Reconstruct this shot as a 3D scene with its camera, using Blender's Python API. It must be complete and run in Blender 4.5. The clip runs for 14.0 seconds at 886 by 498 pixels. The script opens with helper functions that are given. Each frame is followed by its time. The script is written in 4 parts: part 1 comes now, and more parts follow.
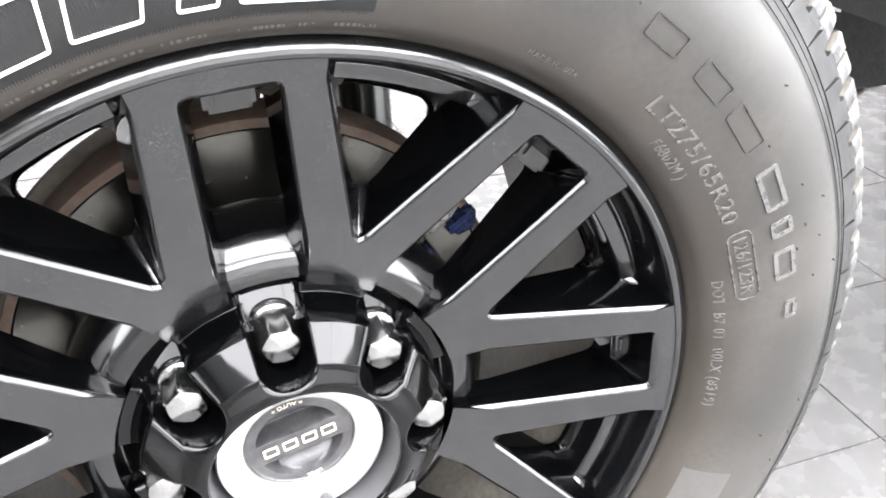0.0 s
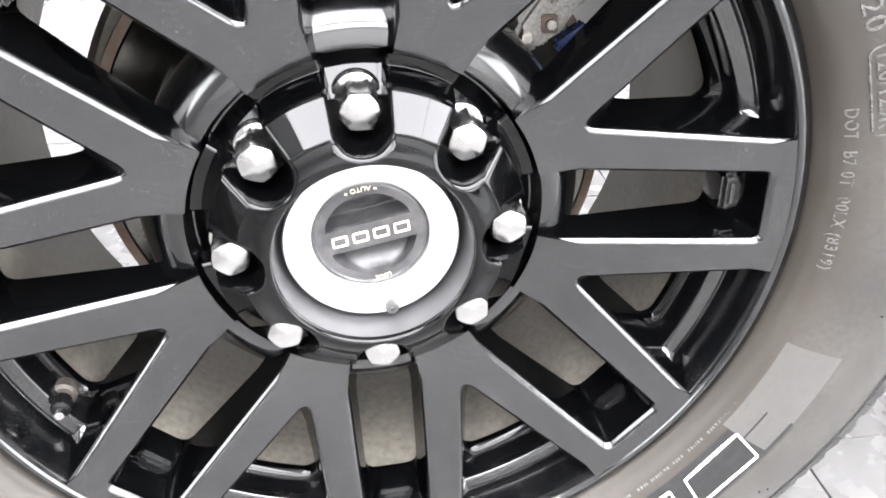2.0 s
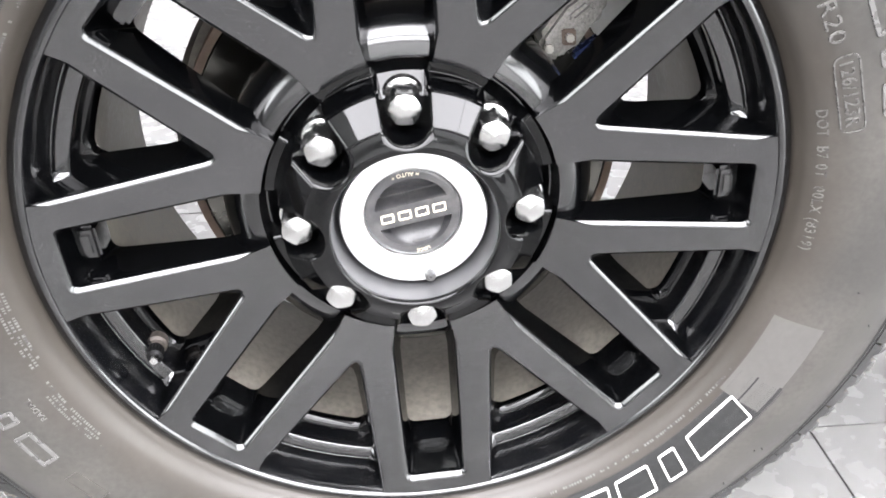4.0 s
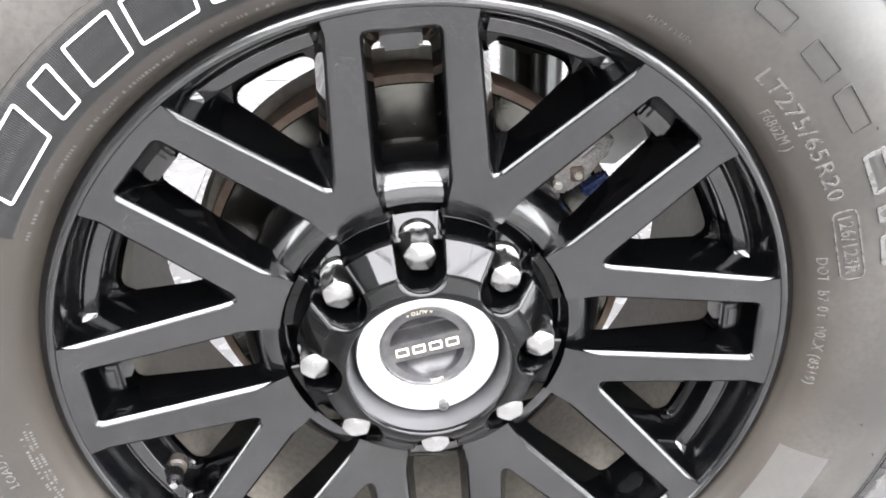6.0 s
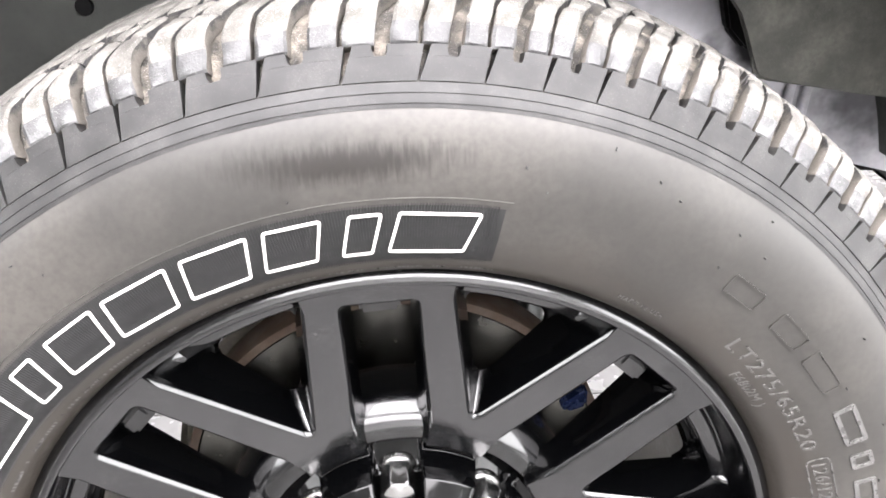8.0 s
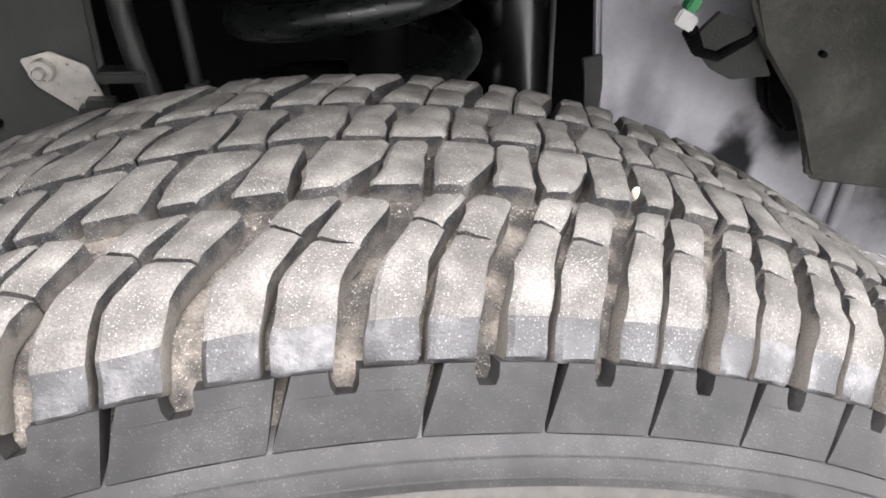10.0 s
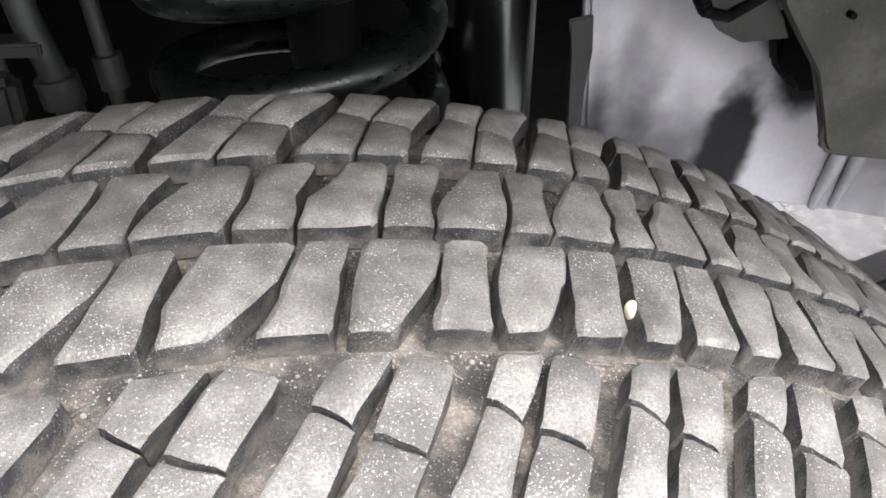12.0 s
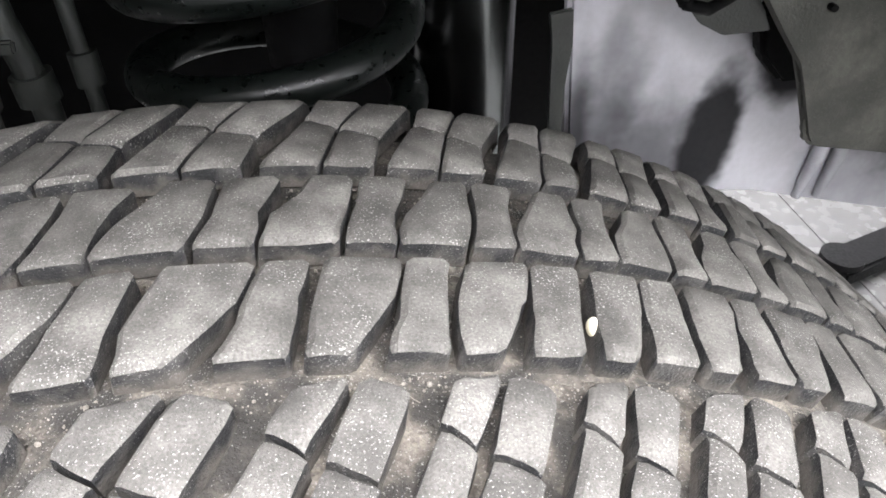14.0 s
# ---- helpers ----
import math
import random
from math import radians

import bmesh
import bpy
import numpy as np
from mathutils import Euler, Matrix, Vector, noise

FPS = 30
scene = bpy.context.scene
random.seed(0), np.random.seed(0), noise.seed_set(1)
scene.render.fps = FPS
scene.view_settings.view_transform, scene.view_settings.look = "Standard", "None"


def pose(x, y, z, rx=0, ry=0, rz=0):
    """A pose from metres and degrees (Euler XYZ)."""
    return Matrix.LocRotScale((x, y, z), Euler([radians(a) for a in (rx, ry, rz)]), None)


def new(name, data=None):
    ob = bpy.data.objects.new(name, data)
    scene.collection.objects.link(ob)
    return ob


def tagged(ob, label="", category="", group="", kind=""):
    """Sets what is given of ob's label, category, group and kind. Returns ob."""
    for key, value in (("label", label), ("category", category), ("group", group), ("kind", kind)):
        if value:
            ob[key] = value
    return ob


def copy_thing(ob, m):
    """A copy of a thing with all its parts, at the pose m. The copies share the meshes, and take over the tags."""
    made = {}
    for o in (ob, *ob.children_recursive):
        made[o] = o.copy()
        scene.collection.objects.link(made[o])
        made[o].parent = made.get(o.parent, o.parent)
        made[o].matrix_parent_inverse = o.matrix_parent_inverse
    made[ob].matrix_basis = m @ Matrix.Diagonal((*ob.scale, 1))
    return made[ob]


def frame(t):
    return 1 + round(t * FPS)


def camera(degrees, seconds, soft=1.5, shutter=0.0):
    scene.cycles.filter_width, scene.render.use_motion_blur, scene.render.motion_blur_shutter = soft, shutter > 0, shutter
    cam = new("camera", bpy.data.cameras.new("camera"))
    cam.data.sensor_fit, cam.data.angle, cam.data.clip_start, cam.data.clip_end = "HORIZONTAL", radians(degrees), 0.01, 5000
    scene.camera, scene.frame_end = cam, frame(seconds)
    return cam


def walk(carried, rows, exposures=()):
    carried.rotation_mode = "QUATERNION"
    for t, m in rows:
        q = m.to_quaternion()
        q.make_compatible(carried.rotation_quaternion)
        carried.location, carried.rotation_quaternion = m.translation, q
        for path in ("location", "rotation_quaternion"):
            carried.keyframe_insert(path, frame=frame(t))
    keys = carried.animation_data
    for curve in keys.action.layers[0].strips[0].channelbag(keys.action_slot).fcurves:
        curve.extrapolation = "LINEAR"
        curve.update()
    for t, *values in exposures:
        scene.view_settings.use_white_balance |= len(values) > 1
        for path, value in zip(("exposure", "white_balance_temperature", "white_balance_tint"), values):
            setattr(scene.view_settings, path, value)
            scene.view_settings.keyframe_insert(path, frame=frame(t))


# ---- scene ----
# ---------------------------------------------------------------- camera
# seconds, x, y, z in metres, turn about x, y, z in degrees
LENS = 55.25
ROWS = [
    (0.0, -0.0532, -0.4873, 0.8083, 58.86, -0.38, -19.94),
    (0.5, -0.0599, -0.5032, 0.7885, 59.14, -1.35, -16.98),
    (1.0, -0.0548, -0.5079, 0.7561, 59.18, -2.37, -13.84),
    (1.5, -0.0473, -0.5180, 0.7306, 58.66, -2.45, -11.87),
    (2.0, -0.0365, -0.5254, 0.6863, 58.38, -1.84, -9.23),
    (2.2, -0.0362, -0.5298, 0.6672, 58.35, -1.52, -8.36),
    (4.3, -0.0349, -0.6298, 0.7384, 59.00, -0.68, -5.37),
    (4.5, -0.0358, -0.6312, 0.7539, 59.01, -0.62, -5.24),
    (5.0, -0.0378, -0.6314, 0.7810, 59.40, -0.62, -5.11),
    (5.5, -0.0282, -0.6101, 0.7861, 60.29, -0.58, -5.13),
    (6.0, -0.0382, -0.6031, 0.7931, 61.29, -0.56, -5.06),
    (6.5, -0.0289, -0.5935, 0.8213, 62.57, -0.43, -4.93),
    (7.0, -0.0425, -0.5870, 0.8529, 63.06, -0.56, -5.27),
    (7.5, -0.0390, -0.5750, 0.8882, 63.71, -0.57, -5.39),
    (8.0, -0.0241, -0.5501, 0.9180, 64.41, -0.52, -5.56),
    (8.5, -0.0297, -0.4796, 0.9454, 64.39, -0.90, -6.67),
    (9.0, -0.0303, -0.4062, 0.9563, 64.36, -1.04, -7.83),
    (9.2, -0.0298, -0.3827, 0.9560, 64.31, -1.11, -8.36),
    (11.3, 0.0053, -0.2091, 0.9715, 58.03, -2.43, -9.98),
    (11.5, 0.0094, -0.2065, 0.9796, 57.25, -2.37, -10.07),
    (12.0, 0.0108, -0.1920, 0.9769, 55.70, -2.30, -10.16),
    (12.5, 0.0020, -0.1909, 0.9782, 55.11, -2.39, -10.49),
    (13.0, 0.0049, -0.1912, 0.9785, 54.75, -2.52, -10.80),
    (13.5, 0.0151, -0.1925, 0.9806, 54.39, -2.49, -10.66),
    (14.0, 0.0205, -0.1874, 0.9858, 54.28, -2.33, -10.59),
]
cam = camera(LENS, 14.0, soft=1.7)
walk(cam, [(t, pose(x, y, z, rx, ry, rz)) for t, x, y, z, rx, ry, rz in ROWS],
     [(0.0, 1.26, 6500, 10), (2.0, 1.36, 6500, 10), (5.0, 1.04, 6500, 10), (6.5, 1.22, 6520, 10), (7.5, 1.14, 6580, 11), (8.0, .97, 6660, 12), (8.5, .60, 6740, 12),
      (9.0, .36, 6690, 12), (11.5, .48, 6620, 12), (12.5, .56, 6500, 10), (14.0, .54, 6500, 10)])

# ---------------------------------------------------------------- world and light
world = bpy.data.worlds.new("room_air")
scene.world = world
world.use_nodes = True
world.node_tree.nodes["Background"].inputs[0].default_value = (0.8, 0.85, 0.9, 1)
world.node_tree.nodes["Background"].inputs[1].default_value = 0.02

LAMP = 14.0          # strength of the ceiling light panels

# the wheel's own frame: hub at the origin, axle along y, turned a little about the axle
TURN = Matrix.Rotation(radians(-4.0), 4, "Y")
HUB = Matrix.Translation((0, 0, 0.42)) @ TURN


def W(x, y, z):
    """A point of the wheel's frame in the world."""
    return HUB @ Vector((x, y, z))


# ---------------------------------------------------------------- materials
def mat(name, base, rough=0.5, metal=0.0, vary=0.25, scale=12.0, fine=180.0, bump=0.15, bump_scale=300.0,
        second=None, amount=0.0, coat=0.0, rough_vary=0.12, per_object=0.0, specks=0.0, lo=0.42, hi=0.68):
    """A surface with broad and fine variation of tone, a second tone in patches, and a fine relief."""
    m = bpy.data.materials.new(name)
    m.use_nodes = True
    nt = m.node_tree
    n, l = nt.nodes, nt.links
    b = n["Principled BSDF"]
    tc = n.new("ShaderNodeTexCoord")
    a1, a2, a3 = n.new("ShaderNodeTexNoise"), n.new("ShaderNodeTexNoise"), n.new("ShaderNodeTexNoise")
    for a, s, d in ((a1, scale, 4), (a2, fine, 3), (a3, bump_scale, 2)):
        a.inputs["Scale"].default_value = s
        a.inputs["Detail"].default_value = d
        l.new(tc.outputs["Object"], a.inputs["Vector"])
    mix = n.new("ShaderNodeMix")
    mix.data_type = "RGBA"
    mix.inputs[6].default_value = (*base, 1)
    mix.inputs[7].default_value = (*(second or base), 1)
    ramp = n.new("ShaderNodeMapRange")
    ramp.inputs[1].default_value, ramp.inputs[2].default_value = lo, hi
    ramp.inputs[3].default_value, ramp.inputs[4].default_value = 0.0, amount
    l.new(a1.outputs["Fac"], ramp.inputs[0])
    l.new(ramp.outputs[0], mix.inputs[0])
    tone = n.new("ShaderNodeMath")
    tone.operation = "MULTIPLY_ADD"
    l.new(a1.outputs["Fac"], tone.inputs[0])
    l.new(a2.outputs["Fac"], tone.inputs[1])
    tone.inputs[2].default_value = 0.0
    span = n.new("ShaderNodeMapRange")
    span.inputs[1].default_value, span.inputs[2].default_value = 0.12, 0.4
    span.inputs[3].default_value, span.inputs[4].default_value = 1 - vary, 1 + vary
    l.new(tone.outputs[0], span.inputs[0])
    val = span.outputs[0]
    if per_object:
        info = n.new("ShaderNodeObjectInfo")
        geo = n.new("ShaderNodeNewGeometry")
        add = n.new("ShaderNodeMath")
        add.operation = "ADD"
        l.new(info.outputs["Random"], add.inputs[0])
        l.new(geo.outputs["Random Per Island"], add.inputs[1])
        r2 = n.new("ShaderNodeMapRange")
        r2.inputs[1].default_value, r2.inputs[2].default_value = 0.2, 1.8
        r2.inputs[3].default_value, r2.inputs[4].default_value = 1 - per_object, 1 + per_object
        l.new(add.outputs[0], r2.inputs[0])
        mul = n.new("ShaderNodeMath")
        mul.operation = "MULTIPLY"
        l.new(val, mul.inputs[0])
        l.new(r2.outputs[0], mul.inputs[1])
        val = mul.outputs[0]
    out = n.new("ShaderNodeVectorMath")
    out.operation = "SCALE"
    l.new(mix.outputs[2], out.inputs[0])
    l.new(val, out.inputs["Scale"])
    colour = out.outputs[0]
    if specks:
        # pale dust grains, scattered
        vo, patch = n.new("ShaderNodeTexNoise"), n.new("ShaderNodeTexNoise")
        for q, sc, d in ((vo, 1700, 2), (patch, 45, 2)):
            q.inputs["Scale"].default_value = sc
            q.inputs["Detail"].default_value = d
            l.new(tc.outputs["Object"], q.inputs["Vector"])
        both = n.new("ShaderNodeMath")
        both.operation = "MULTIPLY_ADD"
        l.new(patch.outputs["Fac"], both.inputs[0])
        both.inputs[1].default_value = 0.22
        l.new(vo.outputs["Fac"], both.inputs[2])
        less = n.new("ShaderNodeMapRange")
        less.inputs[1].default_value, less.inputs[2].default_value = 0.745, 0.83
        l.new(both.outputs[0], less.inputs[0])
        amt = n.new("ShaderNodeMath")
        amt.operation = "MULTIPLY"
        l.new(less.outputs[0], amt.inputs[0])
        amt.inputs[1].default_value = specks
        grain = n.new("ShaderNodeMix")
        grain.data_type = "RGBA"
        l.new(amt.outputs[0], grain.inputs[0])
        l.new(colour, grain.inputs[6])
        grain.inputs[7].default_value = (0.40, 0.39, 0.37, 1)
        colour = grain.outputs[2]
    l.new(colour, b.inputs["Base Color"])
    rr = n.new("ShaderNodeMapRange")
    rr.inputs[1].default_value, rr.inputs[2].default_value = 0.3, 0.7
    rr.inputs[3].default_value, rr.inputs[4].default_value = max(0.02, rough - rough_vary), min(1, rough + rough_vary)
    l.new(a2.outputs["Fac"], rr.inputs[0])
    l.new(rr.outputs[0], b.inputs["Roughness"])
    b.inputs["Metallic"].default_value = metal
    b.inputs["Coat Weight"].default_value = coat
    b.inputs["Coat Roughness"].default_value = 0.06
    if bump:
        bp = n.new("ShaderNodeBump")
        bp.inputs["Strength"].default_value = bump
        bp.inputs["Distance"].default_value = 0.001
        l.new(a3.outputs["Fac"], bp.inputs["Height"])
        l.new(bp.outputs[0], b.inputs["Normal"])
    return m


def scuff(m, place, along, size, tint, strength):
    """Lays a dark brushed scuff on a surface, streaked across its length."""
    nt = m.node_tree
    n, l = nt.nodes, nt.links
    b = n["Principled BSDF"]
    old = b.inputs["Base Color"].links[0].from_socket
    tc = n.new("ShaderNodeTexCoord")
    mp = n.new("ShaderNodeMapping")
    mp.vector_type = "TEXTURE"
    mp.inputs["Location"].default_value = place
    mp.inputs["Rotation"].default_value = (0, along, 0)
    mp.inputs["Scale"].default_value = size
    l.new(tc.outputs["Object"], mp.inputs["Vector"])
    ln = n.new("ShaderNodeVectorMath")
    ln.operation = "LENGTH"
    l.new(mp.outputs[0], ln.inputs[0])
    streak = n.new("ShaderNodeTexNoise")
    streak.inputs["Scale"].default_value = 9
    sm = n.new("ShaderNodeMapping")
    sm.inputs["Scale"].default_value = (4.0, 1, 0.10)
    l.new(mp.outputs[0], sm.inputs["Vector"])
    l.new(sm.outputs[0], streak.inputs["Vector"])
    add = n.new("ShaderNodeMath")
    add.operation = "MULTIPLY_ADD"
    l.new(streak.outputs["Fac"], add.inputs[0])
    add.inputs[1].default_value = 0.9
    l.new(ln.outputs["Value"], add.inputs[2])
    fade = n.new("ShaderNodeMapRange")
    fade.interpolation_type = "SMOOTHSTEP"
    fade.inputs[1].default_value, fade.inputs[2].default_value = 0.65, 1.45
    fade.inputs[3].default_value, fade.inputs[4].default_value = strength, 0.0
    l.new(add.outputs[0], fade.inputs[0])
    mix = n.new("ShaderNodeMix")
    mix.data_type = "RGBA"
    l.new(fade.outputs[0], mix.inputs[0])
    l.new(old, mix.inputs[6])
    mix.inputs[7].default_value = (*tint, 1)
    l.new(mix.outputs[2], b.inputs["Base Color"])


def dark_patch(m, x, z, rx, rz, tilt, strength, tint=(.006, .006, .007), soft=.35):
    """A soft-edged dark patch put into a panel's colour, at a place of the wheel's frame."""
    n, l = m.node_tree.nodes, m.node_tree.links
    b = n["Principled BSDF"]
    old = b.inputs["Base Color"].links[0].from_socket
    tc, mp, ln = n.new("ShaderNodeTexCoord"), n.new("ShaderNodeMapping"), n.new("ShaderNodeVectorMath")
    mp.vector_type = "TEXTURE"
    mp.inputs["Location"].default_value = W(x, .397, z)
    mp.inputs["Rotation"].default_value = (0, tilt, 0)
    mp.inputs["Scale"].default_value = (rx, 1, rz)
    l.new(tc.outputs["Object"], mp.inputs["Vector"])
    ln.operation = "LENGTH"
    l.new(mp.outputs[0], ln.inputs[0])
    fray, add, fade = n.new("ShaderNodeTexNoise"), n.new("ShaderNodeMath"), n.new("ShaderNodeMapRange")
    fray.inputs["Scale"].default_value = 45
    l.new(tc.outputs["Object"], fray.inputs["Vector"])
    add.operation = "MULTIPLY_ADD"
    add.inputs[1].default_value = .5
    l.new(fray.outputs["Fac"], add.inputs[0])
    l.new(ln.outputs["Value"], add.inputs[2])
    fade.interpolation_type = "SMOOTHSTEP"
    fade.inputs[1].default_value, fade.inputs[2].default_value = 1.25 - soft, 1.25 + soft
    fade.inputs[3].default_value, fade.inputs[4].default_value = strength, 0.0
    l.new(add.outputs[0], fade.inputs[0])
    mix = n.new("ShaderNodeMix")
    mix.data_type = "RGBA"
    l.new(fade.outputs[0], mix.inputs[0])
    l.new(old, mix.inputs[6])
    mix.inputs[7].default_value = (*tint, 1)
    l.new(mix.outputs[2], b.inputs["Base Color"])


def glow(name, colour, strength):
    m = bpy.data.materials.new(name)
    m.use_nodes = True
    b = m.node_tree.nodes["Principled BSDF"]
    b.inputs["Base Color"].default_value = (0.8, 0.8, 0.8, 1)
    b.inputs["Emission Color"].default_value = (*colour, 1)
    b.inputs["Emission Strength"].default_value = strength
    return m


GLOSS = mat("gloss_black_paint", (0.0006, 0.00065, 0.00075), 0.05, vary=0.12, scale=20, bump=0.0, rough_vary=0.02, coat=0.0)
SADDLE = mat("saddle_gloss_paint", (0.0010, 0.0011, 0.0013), 0.17, vary=0.12, scale=20, bump=0.0, rough_vary=0.04, coat=0.5)
SATIN = mat("wheel_black_paint", (0.0012, 0.0013, 0.0016), 0.14, vary=0.10, scale=20, bump=0.10, bump_scale=140, rough_vary=0.04, coat=0.10, specks=0.10)
RUBBER = mat("sidewall_rubber", (0.025, 0.0238, 0.0216), 0.42, vary=0.22, scale=9, fine=240, second=(0.045, 0.0415, 0.0365), amount=0.5,
             bump=0.0, rough_vary=0.05)
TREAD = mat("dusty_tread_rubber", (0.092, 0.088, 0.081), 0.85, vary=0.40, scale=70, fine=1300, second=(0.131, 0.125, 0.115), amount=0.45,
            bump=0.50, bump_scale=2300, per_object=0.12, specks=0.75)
SLAB = mat("clean_shoulder_rubber", (0.012, 0.0118, 0.0116), 0.50, vary=0.28, scale=45, second=(0.026, 0.0253, 0.0245), amount=0.45, bump=0.0, rough_vary=0.06, specks=0.10)
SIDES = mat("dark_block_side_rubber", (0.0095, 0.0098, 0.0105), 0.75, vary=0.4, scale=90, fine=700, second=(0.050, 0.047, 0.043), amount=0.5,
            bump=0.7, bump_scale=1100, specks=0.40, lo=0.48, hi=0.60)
GROOVE = mat("groove_rubber_with_dirt", (0.036, 0.033, 0.0285), 0.9, vary=0.45, scale=80, fine=900, second=(0.135, 0.119, 0.099), amount=0.8, lo=0.42, hi=0.62,
             bump=1.0, bump_scale=900, specks=0.60)
GRIT = mat("pale_road_grit", (0.17, 0.155, 0.132), 0.8, vary=0.4, scale=90, fine=500, bump=0.2, per_object=0.6)
SPRINGPAINT = mat("satin_spring_paint", (0.0030, 0.0042, 0.0037), 0.34, vary=0.2, scale=25, bump=0.05)
LUG = mat("grey_lug_rubber", (0.030, 0.0300, 0.0305), 0.55, vary=0.4, scale=85, fine=420, second=(0.088, 0.0875, 0.087), amount=0.6, lo=0.50, hi=0.66, bump=0.35, bump_scale=900, specks=0.35)
# moulded letters paler than the sidewall: their glancing highlights are in the colour
MOULD = mat("highlit_letter_rubber", (0.056, 0.054, 0.051), 0.30, vary=0.15, scale=60, bump=0.1)
WHITE = mat("white_letter_rubber", (0.52, 0.51, 0.48), 0.55, vary=0.1, scale=60, bump=0.1)
# raised marks and fine print, highlights painted in as a paler tone
GREYMARK = mat("pale_highlit_mark", (0.062, 0.0605, 0.058), 0.32, vary=0.15, scale=60, bump=0.1)
INK = mat("ribbed_black_rubber", (0.010, 0.010, 0.010), 0.6, vary=0.15, scale=30, bump=0.0)
CHROME = mat("bright_nut_metal", (0.36, 0.36, 0.354), 0.20, 1.0, vary=0.04, scale=90, bump=0.0, rough_vary=0.04)
RING = mat("brushed_silver_ring", (0.85, 0.85, 0.85), 0.34, 1.0, vary=0.03, scale=40, bump=0.0, rough_vary=0.03)
DIAL = mat("dark_dial_plastic", (0.030, 0.030, 0.032), 0.42, vary=0.25, scale=70, second=(0.07, 0.067, 0.063), amount=0.4, bump=0.25, bump_scale=900)
PALE = mat("pale_gold_print", (0.60, 0.55, 0.42), 0.4, vary=0.1, bump=0.0)
DISC = mat("brushed_iron_disc", (0.098, 0.096, 0.087), 0.24, 1.0, vary=0.10, scale=14, fine=60, bump=0.0, rough_vary=0.04)
def brushed(m, amount):
    """Turned finish: the sheen is drawn out across the radius."""
    n, l = m.node_tree.nodes, m.node_tree.links
    t = n.new("ShaderNodeTangent")
    t.direction_type, t.axis = "RADIAL", "Y"
    l.new(t.outputs[0], n["Principled BSDF"].inputs["Tangent"])
    n["Principled BSDF"].inputs["Anisotropic"].default_value = amount
    n["Principled BSDF"].inputs["Anisotropic Rotation"].default_value = 0.25


brushed(DISC, 0.75)
brushed(CHROME, 0.7)
RUST = mat("rusty_iron", (0.11, 0.075, 0.055), 0.7, 0.2, vary=0.25, scale=40, second=(0.15, 0.13, 0.11), amount=0.5, bump=0.15)
CAST = mat("cast_iron_grey", (0.26, 0.25, 0.235), 0.5, 0.1, vary=0.4, scale=60, fine=400, second=(0.14, 0.13, 0.12), amount=0.5, bump=1.0, bump_scale=520)
BARREL = mat("dusty_barrel", (0.165, 0.152, 0.128), 0.5, 0.1, vary=0.3, scale=18, second=(0.080, 0.074, 0.063), amount=0.6, bump=0.2)
BLACKPART = mat("black_chassis_paint", (0.0014, 0.0014, 0.0016), 0.60, vary=0.3, scale=25, bump=0.03, bump_scale=200)
FLAP = mat("grey_green_flap_plastic", (0.058, 0.059, 0.051), 0.7, vary=0.3, scale=20, second=(0.115, 0.113, 0.098), specks=0.25, amount=0.5, bump=0.4, bump_scale=500)
LINER = mat("grey_liner_plastic", (0.027, 0.029, 0.026), 0.62, vary=0.2, scale=14, second=(0.045, 0.048, 0.042), amount=0.5, bump=0.4, bump_scale=500)
PRIMED = mat("pale_lilac_primer", (0.60, 0.595, 0.63), 0.60, vary=0.05, scale=14, second=(0.34, 0.34, 0.365), amount=0.6, bump=0.05, lo=0.45, hi=0.70)
PATCH = mat("smooth_rubber_patch", (0.044, 0.042, 0.039), 0.34, vary=0.08, scale=30, bump=0.0, rough_vary=0.02)
DARKSTEEL = mat("dark_polished_tube", (0.095, 0.098, 0.097), 0.21, 1.0, vary=0.05, scale=8, bump=0.0, rough_vary=0.0)
CUPWALL = mat("grey_cup_metal", (0.034, 0.034, 0.035), 0.50, 0.0, vary=0.05, scale=40, bump=0.0, rough_vary=0.03)
CUPGREY = mat("pale_grey_pressed_steel", (0.50, 0.50, 0.49), 0.45, 0.0, vary=0.08, scale=30, bump=0.03)
STEM = mat("dull_brown_valve_metal", (0.050, 0.043, 0.037), 0.45, 0.3, vary=0.2, scale=60, bump=0.0)
ZINC = mat("zinc_plated_steel", (0.52, 0.50, 0.46), 0.38, 0.6, vary=0.15, scale=60, bump=0.2)
HOSE = mat("grey_green_hose", (0.011, 0.013, 0.011), 0.55, vary=0.3, scale=40, bump=0.3)
GREEN = mat("green_plastic", (0.03, 0.32, 0.10), 0.35, vary=0.1, bump=0.05)
WHITEPLASTIC = mat("white_plastic", (0.75, 0.75, 0.72), 0.4, vary=0.05, bump=0.05)
BLUE = mat("blue_anodised", (0.022, 0.036, 0.095), 0.25, 0.5, vary=0.1, bump=0.1)
STONE = mat("cream_pebble", (0.72, 0.66, 0.48), 0.6, vary=0.15, scale=200, bump=0.4)
TILE = mat("worn_grey_floor_tile", (0.116, 0.114, 0.111), 0.27, vary=0.12, scale=4, fine=25, second=(0.096, 0.0945, 0.091), amount=0.5, bump=0.0,
           bump_scale=90, per_object=0.05, rough_vary=0.02)
GROUT = mat("dark_tile_joint", (0.045, 0.043, 0.041), 0.8, vary=0.2, scale=40)
WALL = mat("grey_workshop_wall", (0.17, 0.17, 0.17), 0.6, vary=0.06, scale=2, bump=0.1, bump_scale=80)
CEIL = mat("white_ceiling", (0.80, 0.80, 0.79), 0.7, vary=0.05, scale=2, bump=0.1, bump_scale=80)
